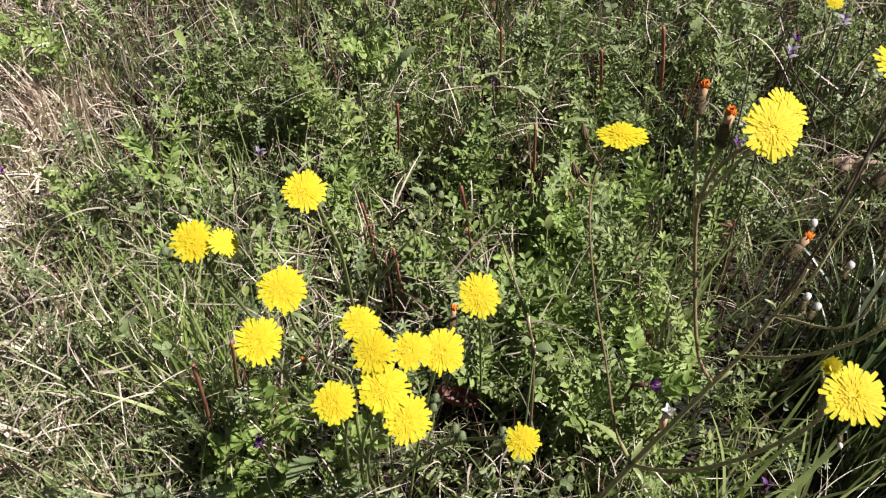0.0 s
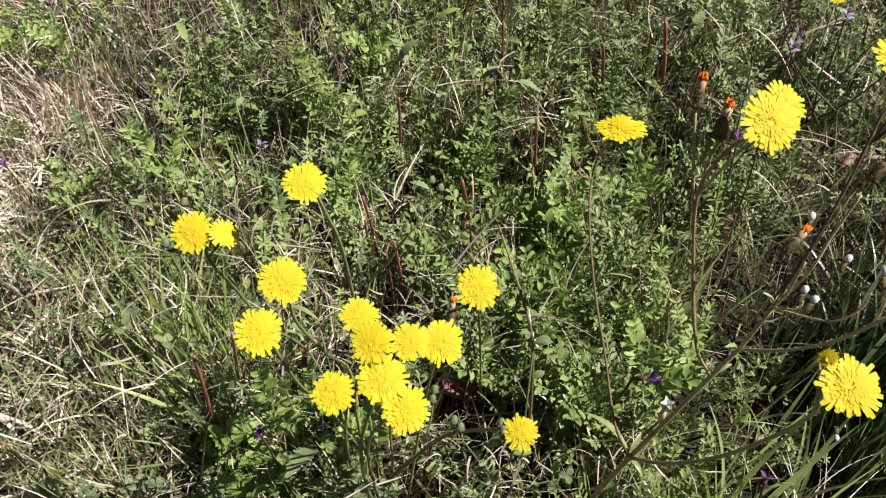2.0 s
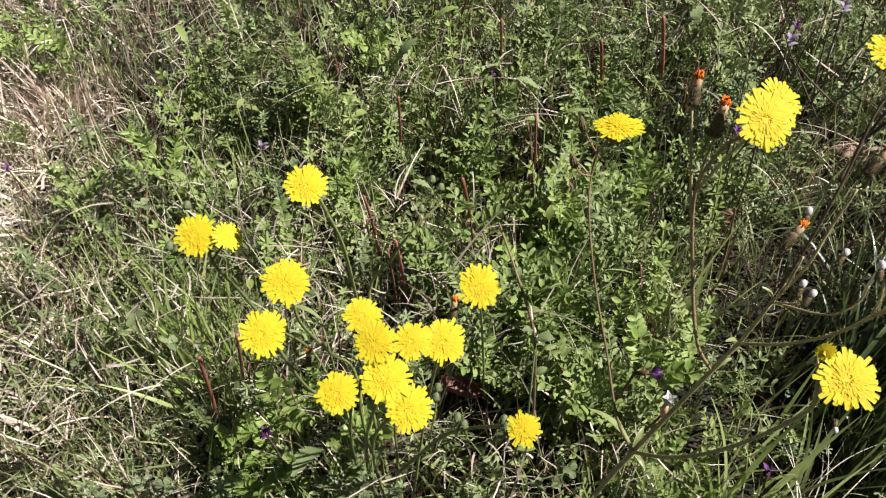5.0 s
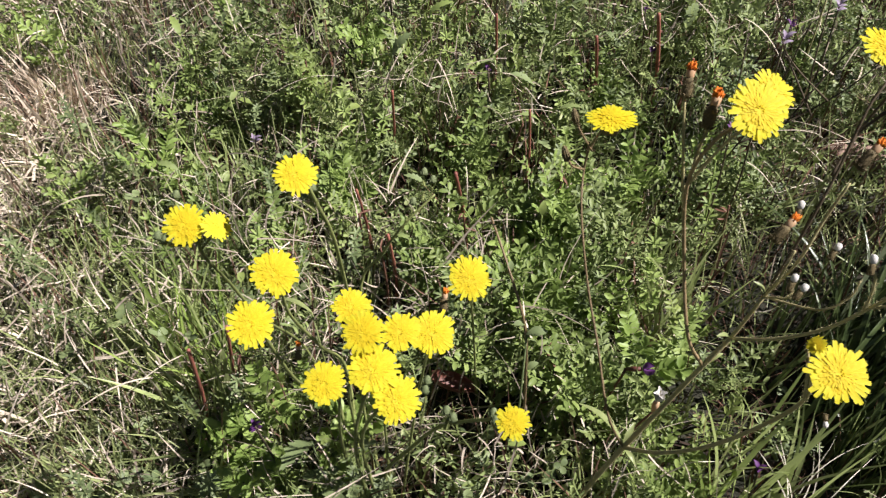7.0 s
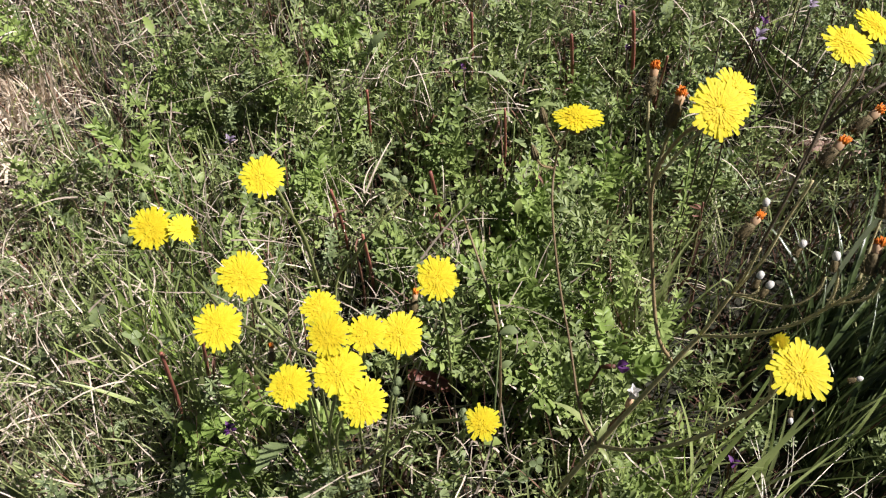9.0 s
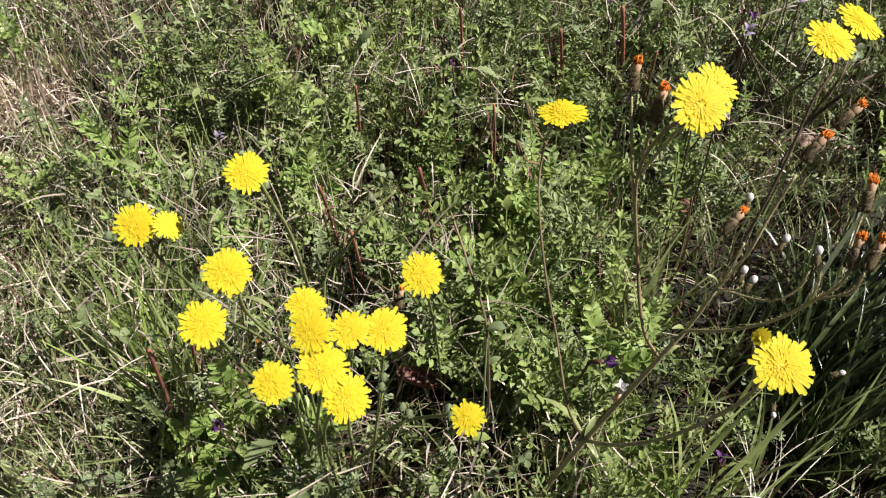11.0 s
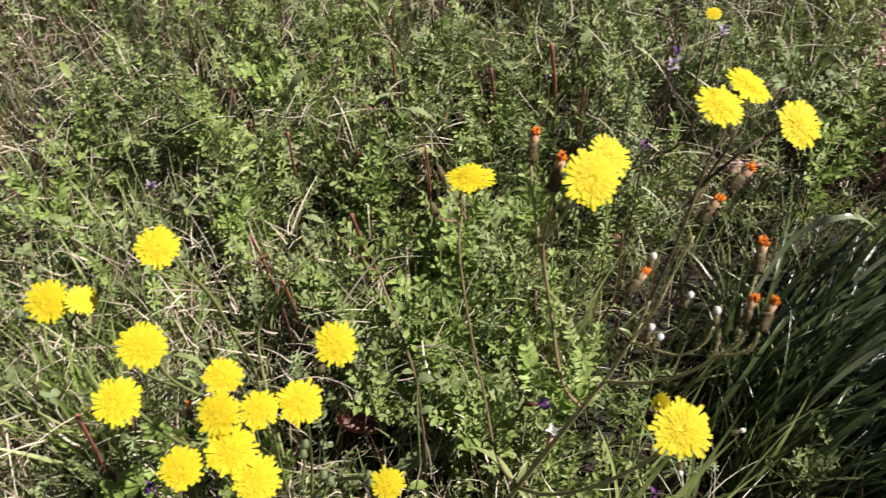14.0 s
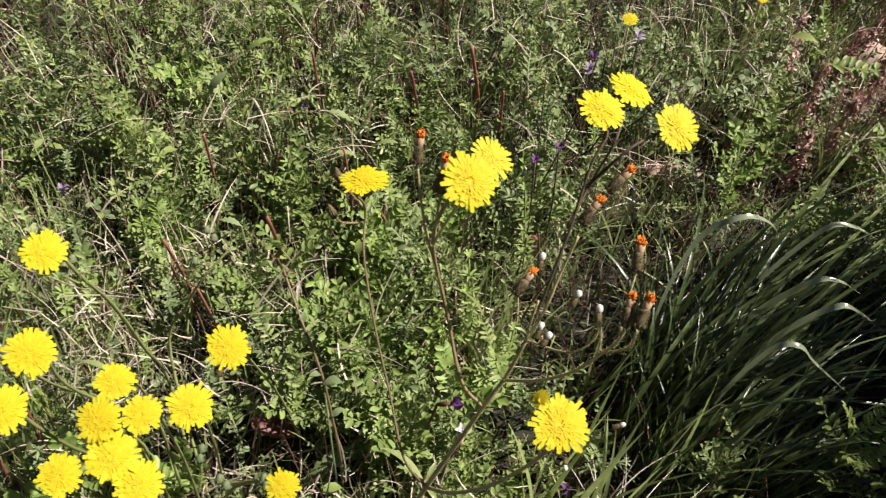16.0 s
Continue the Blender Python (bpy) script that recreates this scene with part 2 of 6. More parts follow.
# ---- many small pieces in one mesh ----
class Heap:
    """Collects copies of small patterns into one large mesh."""

    def __init__(self):
        self.v, self.f3, self.f4, self.n = [], [], [], 0

    def add(self, pattern, mats, places):
        """pattern: (verts n x 3, tris, quads); mats k x 3 x 3; places k x 3."""
        pv, tris, quads = pattern
        k = len(places)
        if not k:
            return
        v = np.einsum("kij,nj->kni", mats, pv) + places[:, None, :]
        off = self.n + np.arange(k)[:, None, None] * len(pv)
        self.v.append(v.reshape(-1, 3))
        if len(tris):
            self.f3.append((off + np.array(tris)[None]).reshape(-1, 3))
        if len(quads):
            self.f4.append((off + np.array(quads)[None]).reshape(-1, 4))
        self.n += k * len(pv)

    def ribbons(self, lines, widths, sides, fold=0.0):
        """lines k x m x 3, widths k x m, sides k x 3: flat or folded blades."""
        k, m, _ = lines.shape
        a = lines - sides[:, None, :] * widths[:, :, None] / 2
        b = lines + sides[:, None, :] * widths[:, :, None] / 2
        off = self.n + np.arange(k)[:, None, None] * (m * (3 if fold else 2))
        if fold:
            mid = lines.copy()
            mid[:, :, 2] -= widths * fold
            v = np.stack([a, mid, b], 2).reshape(-1, 3)
            i = np.arange(m - 1)[:, None] * 3
            q = np.concatenate([i + np.array([0, 3, 4, 1]), i + np.array([1, 4, 5, 2])])
            self.n += k * m * 3
        else:
            v = np.stack([a, b], 2).reshape(-1, 3)
            q = np.arange(m - 1)[:, None] * 2 + np.array([0, 2, 3, 1])
            self.n += k * m * 2
        self.v.append(v)
        self.f4.append((off + q[None]).reshape(-1, 4))

    def mesh(self, name, mat):
        v = np.concatenate(self.v).astype(np.float32)
        f3 = np.concatenate(self.f3) if self.f3 else np.zeros((0, 3), int)
        f4 = np.concatenate(self.f4) if self.f4 else np.zeros((0, 4), int)
        me = bpy.data.meshes.new(name)
        me.vertices.add(len(v))
        me.vertices.foreach_set("co", v.ravel())
        loops = np.concatenate([f3.ravel(), f4.ravel()]).astype(np.int32)
        me.loops.add(len(loops))
        me.loops.foreach_set("vertex_index", loops)
        starts = np.concatenate([np.arange(len(f3)) * 3, len(f3) * 3 + np.arange(len(f4)) * 4]).astype(np.int32)
        me.polygons.add(len(starts))
        me.polygons.foreach_set("loop_start", starts)
        me.polygons.foreach_set("use_smooth", np.ones(len(starts), bool))
        me.update(calc_edges=True)
        me.materials.append(mat)
        return me


R = np.random.default_rng(7)


def field(seed, cell):
    """Smooth noise over the plan, 0 to 1."""
    grid = np.random.default_rng(seed).random((64, 64))

    def value(x, y):
        u, w = (np.asarray(x) + 8) / cell, (np.asarray(y) + 8) / cell
        i, j = np.floor(u).astype(int), np.floor(w).astype(int)
        a, b = u - i, w - j
        a, b = a * a * (3 - 2 * a), b * b * (3 - 2 * b)
        g = lambda p, q: grid[p % 64, q % 64]
        return (g(i, j) * (1 - a) + g(i + 1, j) * a) * (1 - b) + (g(i, j + 1) * (1 - a) + g(i + 1, j + 1) * a) * b
    return value


LUMP, GAP, TUFTY, CLOVERY, CLUMPY = field(1, 0.11), field(2, 0.06), field(3, 0.09), field(4, 0.16), field(9, 0.045)


def near(x, y, cx, cy, rx, ry):
    return np.exp(-(((x - cx) / rx) ** 2 + ((y - cy) / ry) ** 2))


def dryness(x, y):
    """1 where the old straw lies open, to the west of the meadow."""
    edge = -0.25 - 0.33 * (y - 0.2) + 0.10 * (TUFTY(x, y) - 0.5)
    return 1 / (1 + np.exp((x - edge) / 0.045))


def shade_hollow(x, y):
    return np.maximum(near(x, y, 0.44, 0.24, 0.13, 0.13), 1.0 * near(x, y, 0.31, 0.31, 0.10, 0.09))


def bare(x, y):
    """Sparse twiggy spots where little is green."""
    pockets = 0.95 * np.clip((GAP(x, y) - 0.56) / 0.08, 0, 1)
    return np.clip(pockets + near(x, y, 0.265, 0.37, 0.09, 0.085) + 0.8 * near(x, y, 0.33, 0.43, 0.07, 0.06) + 0.8 * near(x, y, -0.04, 0.52, 0.03, 0.05) + 0.9 * near(x, y, 0.02, 0.28, 0.05, 0.03) + 0.8 * near(x, y, 0.19, 0.27, 0.035, 0.03) + 0.9 * near(x, y, 0.47, 0.50, 0.11, 0.06) + 0.9 * near(x, y, 0.355, 0.485, 0.05, 0.04) + near(x, y, 0.45, 0.40, 0.10, 0.06) + near(x, y, -0.29, 0.80, 0.09, 0.05) + near(x, y, -0.19, 0.80, 0.07, 0.05) + 0.9 * near(x, y, 0.085, 0.78, 0.06, 0.04), 0, 1)


def rusty(x, y):
    return np.clip(near(x, y, 0.60, 0.62, 0.15, 0.16) * 1.4, 0, 1)


def canopy(x, y):
    """Height of the leaf cover."""
    h = 0.030 + 0.085 * LUMP(x, y) + 0.045 * CLUMPY(x, y) - 0.05 * (GAP(x, y) > 0.72)
    return np.maximum(0.02, h * (1 - 0.55 * dryness(x, y)) * (1 - 0.5 * bare(x, y)) * (1 - 0.6 * np.clip(shade_hollow(x, y), 0, 1)))


def sow(count, x0, x1, y0, y1, weight=None):
    """Random places in the plan, thinned by weight(x, y)."""
    x, y = R.uniform(x0, x1, count), R.uniform(y0, y1, count)
    if weight is not None:
        keep = R.random(count) < weight(x, y)
        x, y = x[keep], y[keep]
    return x, y


def frames_of(heading, pitch, roll):
    """k x 3 x 3 turns: pattern's x axis to heading and pitch, then rolled about itself."""
    ch, sh, cp, sp, cr, sr = np.cos(heading), np.sin(heading), np.cos(pitch), np.sin(pitch), np.cos(roll), np.sin(roll)
    ax = np.stack([ch * cp, sh * cp, sp], 1)
    ay0, az0 = np.stack([-sh, ch, 0 * ch], 1), np.stack([-ch * sp, -sh * sp, cp], 1)
    ay = ay0 * cr[:, None] + az0 * sr[:, None]
    az = -ay0 * sr[:, None] + az0 * cr[:, None]
    return np.stack([ax, ay, az], 2)


def leaflet(base, way, up, length, width, k0, verts, tris, quads, fold=0.25):
    """One oval leaflet with a folded midrib."""
    way, up = np.array(way, float), np.array(up, float)
    side = np.cross(up, way)
    for u, w, dz in ((0, 0, 0), (0.28, 0.80, 0.05), (0.66, 1.0, 0.05), (0.93, 0.62, 0.0), (1.0, 0.0, -0.03)):
        c = np.array(base) + way * length * u + up * length * dz
        if w:
            verts += [c - side * width * w / 2 + up * width * fold, c, c + side * width * w / 2 + up * width * fold]
        else:
            verts.append(c)
    a = k0
    tris += [(a, a + 2, a + 1), (a, a + 3, a + 2), (a + 10, a + 7, a + 8), (a + 10, a + 8, a + 9)]
    quads += [(a + 1, a + 2, a + 5, a + 4), (a + 2, a + 3, a + 6, a + 5), (a + 4, a + 5, a + 8, a + 7), (a + 5, a + 6, a + 9, a + 8)]


def vetch_pattern(seed, pairs=6, length=0.040, leaf=(0.0100, 0.0046)):
    """A feather leaf along +x, with oval leaflets in pairs and a thin rib."""
    g = random.Random(seed)
    verts, tris, quads = [], [], []
    rib = lambda u: np.array((length * u, 0.0, 0.25 * length * u * u * (0.3 + 0.7 * ((seed * 37) % 10) / 10) - 0.04 * length * u))
    for i in range(pairs):
        u = 0.12 + 0.83 * i / (pairs - 1)
        size = (1.0 - 0.35 * abs(u - 0.45)) * g.uniform(0.72, 1.12)
        for s in (-1, 1):
            a = radians(g.uniform(34, 80))
            way = np.array((math.cos(a), s * math.sin(a), g.uniform(-0.30, 0.65)))
            way /= np.linalg.norm(way)
            up = np.array((g.uniform(-0.55, 0.35), -s * g.uniform(-0.25, 0.65), 1.0))
            up -= way * (up @ way)
            up /= np.linalg.norm(up)
            leaflet(rib(u), way, up, leaf[0] * size, leaf[1] * size, len(verts), verts, tris, quads)
    k = len(verts)
    for u in (0, 0.5, 1.0):
        c = rib(u)
        verts += [c + (0, -0.0005, 0), c + (0, 0.0005, 0)]
    quads += [(k, k + 2, k + 3, k + 1), (k + 2, k + 4, k + 5, k + 3)]
    return np.array(verts), tris, quads


def clover_pattern(seed, size=0.0072):
    g = random.Random(seed)
    verts, tris, quads = [], [], []
    for i in range(3):
        a = 2 * math.pi * i / 3 + g.uniform(-0.2, 0.2)
        way = np.array((math.cos(a), math.sin(a), g.uniform(-0.1, 0.35)))
        way /= np.linalg.norm(way)
        up = np.array((0, 0, 1.0)) - way * way[2]
        up /= np.linalg.norm(up)
        leaflet((0, 0, 0), way, up, size, size * 0.85, len(verts), verts, tris, quads, 0.12)
    k = len(verts)
    verts += [np.array((-0.0004, 0, 0)), np.array((0.0004, 0, 0)), np.array((0.003, 0.002, -0.03)), np.array((0.0036, 0.002, -0.03))]
    quads.append((k, k + 1, k + 3, k + 2))
    return np.array(verts), tris, quads


def whorl_pattern(seed, height=0.06):
    """A bedstraw shoot: a thin upright stem with rings of narrow leaves."""
    g = random.Random(seed)
    verts, tris, quads = [], [], []
    for i in range(6):
        h = height * (0.15 + 0.85 * i / 5)
        size = 0.009 * (1.1 - 0.10 * i)
        for k in range(6):
            a = k * 1.047 + i * 0.5 + g.uniform(-0.2, 0.2)
            way = np.array((h * 0 + math.cos(a), math.sin(a), g.uniform(0.1, 0.7)))
            way /= np.linalg.norm(way)
            up = np.array((0, 0, 1.0)) - way * way[2]
            up /= np.linalg.norm(up)
            leaflet((0.1 * h, 0, h), way, up, size, size * 0.28, len(verts), verts, tris, quads, 0.1)
    k = len(verts)
    for j, u in enumerate((0, 0.5, 1.0)):
        c = np.array((0.1 * height * u, 0, height * u))
        verts += [c + (-0.0005, 0, 0), c + (0.0005, 0, 0)]
    quads += [(k, k + 2, k + 3, k + 1), (k + 2, k + 4, k + 5, k + 3)]
    return np.array(verts), tris, quads


def oval_pattern(seed):
    """A single broad leaf on a short stalk, lying along +x."""
    g = random.Random(seed)
    verts, tris, quads = [], [], []
    size = 0.0095 * g.uniform(0.8, 1.2)
    leaflet((0, 0, 0), (1.0, 0, 0), (0, 0, 1.0), size, size * g.uniform(0.45, 0.65), 0, verts, tris, quads, 0.18)
    k = len(verts)
    verts += [np.array((0, -0.0004, 0)), np.array((0, 0.0004, 0)), np.array((-0.012, -0.0004, -0.014)), np.array((-0.012, 0.0004, -0.014))]
    quads.append((k, k + 1, k + 3, k + 2))
    return np.array(verts), tris, quads


def shoot_pattern(seed, height=0.05, leaves=7, pairs=4, leaf=(0.0092, 0.0052)):
    """A whole leafy shoot: feather leaves fanning up and out from one thin stem."""
    g = random.Random(seed)
    verts, tris, quads = [], [], []
    for i in range(leaves):
        u = 0.2 + 0.8 * i / (leaves - 1)
        pv, pt, pq = vetch_pattern(seed * 11 + i, pairs, 0.028 * (1.15 - 0.45 * u), (leaf[0] * (1.1 - 0.3 * u), leaf[1] * (1.1 - 0.3 * u)))
        a, rise = i * 2.4 + g.uniform(-0.4, 0.4), 0.25 + 0.75 * u + g.uniform(-0.2, 0.2)
        m = np.array((Matrix.Rotation(a, 3, "Z") @ Matrix.Rotation(-rise, 3, "Y") @ Matrix.Rotation(g.uniform(-0.4, 0.4), 3, "X")))
        k = len(verts)
        verts += list(pv @ m.T + np.array((0.15 * height * u * u, 0, height * u)))
        tris += [tuple(j + k for j in f) for f in pt]
        quads += [tuple(j + k for j in f) for f in pq]
    k = len(verts)
    for u in (0, 0.5, 1.0):
        c = np.array((0.15 * height * u * u, 0, height * u))
        verts += [c + (-0.0006, 0, 0), c + (0.0006, 0, 0)]
    quads += [(k, k + 2, k + 3, k + 1), (k + 2, k + 4, k + 5, k + 3)]
    return np.array(verts), tris, quads


# ---- ground ----
def ground_sheet():
    """One sheet of soil, fine near the plants and coarse out to the horizon."""
    fine = np.linspace(-1.2, 1.6, 113)
    far = np.array([2.2, 3.5, 6, 12, 30, 90, 300])
    xs = np.concatenate([-far[::-1] - 0.4, fine, far + 0.4])
    ys = np.concatenate([-far[::-1] - 0.4, fine, far + 0.4])
    x, y = np.meshgrid(xs, ys, indexing="ij")
    z = 0.018 * (LUMP(x, y) - 0.5) + 0.008 * (GAP(x, y) - 0.5)
    z = np.where((abs(x) > 2) | (abs(y) > 2), 0.0, z) - 0.006
    verts = np.stack([x, y, z], 2).reshape(-1, 3)
    n, m = len(xs), len(ys)
    i, j = np.meshgrid(np.arange(n - 1), np.arange(m - 1), indexing="ij")
    a = (i * m + j).ravel()
    heap = Heap()
    heap.v.append(verts)
    heap.f4.append(np.stack([a, a + m, a + m + 1, a + 1], 1))
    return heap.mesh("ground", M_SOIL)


ground = tagged(new("ground", ground_sheet()), "dark brown soil with plant litter, deepened for shade under the meadow", "ground", kind="structure")


# ---- hawksbeard plants ----
def oval(length, width, teeth=0, seg=8, cup=0.2, arch=0.15):
    """A broad leaf along +x with an optional toothed edge and a creased midrib."""
    verts, faces = [], []
    for i in range(seg + 1):
        u = i / seg
        w = width / 2 * max(0.04, math.sin(math.pi * min(1, u * 0.92 + 0.05)) ** 0.8)
        if teeth and i % 2 and 0 < i < seg:
            w *= 0.62
        z = arch * length * math.sin(u * math.pi * 0.8) - 0.1 * length * u * u
        verts += [(length * u + (0.03 * length if teeth and not i % 2 else 0), -w, z + cup * w), (length * u, 0, z), (length * u + (0.03 * length if teeth and not i % 2 else 0), w, z + cup * w)]
        if i:
            a = 3 * (i - 1)
            faces += [(a, a + 3, a + 4, a + 1), (a + 1, a + 4, a + 5, a + 2)]
    return verts, faces


def plant(name, base, label):
    e = new(name)
    e.location = base
    e.empty_display_size = 0.02
    return tagged(e, label, "wildflower", "hawksbeard plants")


PETALS = []
for i in range(8):
    g = random.Random(40 + i)
    v, f = strap(1.0, g.uniform(0.180, 0.225), g.uniform(0.0, 0.03), g.uniform(0.0, 0.09))
    PETALS.append(mesh_of("petal", v, f, M_PETAL))
SHORT = []
for i in range(4):
    g = random.Random(60 + i)
    pieces = []
    for ring, count, length, lift in ((0, 34, 0.72, 0.020), (1, 32, 0.60, 0.035), (2, 28, 0.47, 0.055), (3, 24, 0.35, 0.085), (4, 16, 0.23, 0.14)):
        for k in range(count):
            v, f = strap(length * g.uniform(0.85, 1.12), 0.115 - 0.008 * ring, g.uniform(0.0, 0.03), g.uniform(-0.01, 0.05), seg=2)
            m = Matrix.Rotation(2 * math.pi * (k + g.uniform(-0.3, 0.3)) / count, 4, "Z") @ Matrix.Rotation(-lift * g.uniform(0.7, 1.25), 4, "Y")
            pieces.append(([m @ Vector(q) + Vector((0, 0, 0.014 * ring)) for q in v], f))
    for k in range(18):   # stamens and style tips in the middle
        a, r = g.uniform(0, 6.28), 0.17 * math.sqrt(g.random())
        p0 = np.array((r * math.cos(a), r * math.sin(a), 0.0))
        pieces.append(tube([p0, p0 * 1.1 + (0, 0, 0.06), p0 * 1.3 + (0, 0, 0.10 + g.uniform(-0.02, 0.02))], [0.022, 0.024, 0.014], 4))
    v, f = joined(pieces)
    SHORT.append(mesh_of("flower_head", v, f, M_DISC))
CUP = mesh_of("involucre", *lathe([(0.10, -0.75), (0.30, -0.68), (0.40, -0.45), (0.38, -0.2), (0.34, -0.02)], 14, 0.15, random.Random(5)), M_CALYX)


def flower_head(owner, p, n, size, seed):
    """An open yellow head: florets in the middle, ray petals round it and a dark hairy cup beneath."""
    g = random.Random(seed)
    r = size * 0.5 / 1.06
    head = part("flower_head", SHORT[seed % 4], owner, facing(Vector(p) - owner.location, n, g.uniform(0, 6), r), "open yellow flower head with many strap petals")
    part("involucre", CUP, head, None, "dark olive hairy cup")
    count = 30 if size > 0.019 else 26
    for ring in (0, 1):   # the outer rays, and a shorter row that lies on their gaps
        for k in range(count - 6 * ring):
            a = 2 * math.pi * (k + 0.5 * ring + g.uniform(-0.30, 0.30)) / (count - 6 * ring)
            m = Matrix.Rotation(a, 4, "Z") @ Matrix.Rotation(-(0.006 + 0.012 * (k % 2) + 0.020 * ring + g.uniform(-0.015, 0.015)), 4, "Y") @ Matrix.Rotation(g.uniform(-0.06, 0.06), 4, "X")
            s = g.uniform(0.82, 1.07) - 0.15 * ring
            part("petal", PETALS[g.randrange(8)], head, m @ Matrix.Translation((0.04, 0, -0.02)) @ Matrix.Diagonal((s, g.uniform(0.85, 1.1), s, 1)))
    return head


def stalk(owner, pts, r0, r1, mat=None):
    """A slightly rough hairy stem through the places given."""
    g = random.Random(len(owner.children))
    line = smooth_line([np.array(q) - np.array(owner.location) for q in pts], 6)
    radii = [(0.66 if mat is M_STEMGREEN else 0.80) * (r0 + (r1 - r0) * i / (len(line) - 1)) * g.uniform(0.92, 1.08) for i in range(len(line))]
    pieces = [tube(line, radii, 8)]
    for i in range(len(line) * 14):   # short bristles
        k = g.randrange(len(line) - 1)
        q = line[k] + (line[k + 1] - line[k]) * g.random()
        d = np.array([g.gauss(0, 1) for _ in range(3)])
        d /= np.linalg.norm(d)
        pieces.append(tube([q, q + d * (radii[k] + g.uniform(0.0005, 0.0013))], [0.00010, 0.00004], 3))
    v, f = joined(pieces)
    return part("stem", mesh_of("stem", v, f, mat or M_STEM), owner)


def bract(owner, p, heading, pitch, length, width):
    """A narrow clasping leaf at a fork of the stem."""
    v, f = oval(length, width, 0, 7, 0.4, 0.2)
    m = Matrix.Translation(Vector(p) - owner.location) @ Matrix.Rotation(radians(heading), 4, "Z") @ Matrix.Rotation(-radians(pitch), 4, "Y")
    return part("stem_leaf", mesh_of("stem_leaf", v, f, M_GRASS), owner, m, "narrow green leaf at a fork")


def bud_meshes(kind):
    g = random.Random(kind)
    cup = mesh_of("cup", *joined(
        [lathe([(0.04, 0.0), (0.10, 0.03), (0.150, 0.12), (0.165, 0.26), (0.150, 0.46), (0.115, 0.60)], 14, 0.22, g)]
        + [tube([(0.12 * math.cos(a), 0.12 * math.sin(a), 0.02), (0.18 * math.cos(a), 0.18 * math.sin(a), 0.08), (0.22 * math.cos(a), 0.22 * math.sin(a), 0.15)], [0.025, 0.025, 0.006], 5) for a in np.linspace(0, 6.0, 9)]
        + [tube([(0.14 * math.cos(a), 0.14 * math.sin(a), h), (0.225 * math.cos(a), 0.225 * math.sin(a), h + 0.05)], [0.007, 0.002], 3) for a, h in [(g.uniform(0, 6.28), g.uniform(0.03, 0.56)) for _ in range(190)]]), M_CALYX)
    bundle = mesh_of("faded_petals", *joined(
        [lathe([(0.10, 0.54), (0.125, 0.64), (0.135, 0.78), (0.09, 0.86)], 11, 0.12, g)]), M_PINKTIP)
    tips = []
    for i in range(52):
        a, r = g.uniform(0, 6.28), 0.12 * math.sqrt(g.random())
        o, h = g.uniform(0.0, 1.3), g.uniform(-0.08, 0.12)
        tips.append(tube([(r * math.cos(a), r * math.sin(a), 0.78), (1.08 * r * math.cos(a), 1.08 * r * math.sin(a), 0.88 + 0.5 * h), ((1.08 * r + 0.03 * o) * math.cos(a), (1.08 * r + 0.03 * o) * math.sin(a), 0.94 + h), ((1.08 * r + 0.05 * o) * math.cos(a), (1.08 * r + 0.05 * o) * math.sin(a), 0.94 + h - 0.02 * o)], [0.022, 0.021, 0.016, 0.005], 4))
    tip = mesh_of("withered_tip", *joined(tips), M_ORANGE)
    down = mesh_of("seed_down", *joined(
        [lathe([(0.08, 0.56), (0.16, 0.64), (0.19, 0.78), (0.17, 0.92), (0.10, 1.00), (0.02, 1.03)], 12, 0.08, g)]
        + [tube([(0.12 * math.cos(a) * s, 0.12 * math.sin(a) * s, h), (0.165 * math.cos(a) * s, 0.165 * math.sin(a) * s, h + 0.05)], [0.010, 0.003], 3) for a, h, s in [(g.uniform(0, 6.28), g.uniform(0.68, 1.0), g.uniform(0.6, 1.0)) for _ in range(50)]]), M_WHITE)
    return cup, bundle, tip, down


BUDS = [bud_meshes(3), bud_meshes(4)]
KNOB = mesh_of("green_bud", *joined([lathe([(0.10, 0.0), (0.34, 0.12), (0.42, 0.4), (0.34, 0.75), (0.16, 0.98), (0.03, 1.02)], 10, 0.18, random.Random(8))]
    + [tube([(0.36 * math.cos(a), 0.36 * math.sin(a), 0.1), (0.5 * math.cos(a), 0.5 * math.sin(a), 0.5)], [0.07, 0.02], 4) for a in np.linspace(0, 5.6, 8)]
    + [tube([(0.36 * math.cos(a) * s, 0.36 * math.sin(a) * s, h), (0.56 * math.cos(a) * s, 0.56 * math.sin(a) * s, h + 0.1)], [0.02, 0.005], 3) for a, h, s in [(i * 2.4, 0.15 + 0.7 * ((i * 37) % 50) / 50, 1.0 - 0.3 * ((i * 37) % 50) / 50) for i in range(50)]]), M_GREENBUD)


def spent_bud(owner, p, n, length, seed):
    cup, bundle, tip, _ = BUDS[seed % 2]
    b = part("spent_head", cup, owner, facing(Vector(p) - owner.location, n, seed, length) @ Matrix.Diagonal((0.95, 0.95, 1.0, 1.0)), "closed spent head in a dark hairy cup")
    part("faded_petals", bundle, b, None, "pale pinkish petal bundle")
    part("withered_tip", tip, b, None, "orange withered petal tips")


def seed_bud(owner, p, n, length, seed):
    cup, _, _, down = BUDS[seed % 2]
    b = part("seed_head", cup, owner, facing(Vector(p) - owner.location, n, seed, length), "closed seed head in a dark cup")
    part("seed_down", down, b, None, "white seed down")


def green_bud(owner, p, n, length, seed):
    part("green_bud", KNOB, owner, facing(Vector(p) - owner.location, n, seed, length), "small green unopened bud")


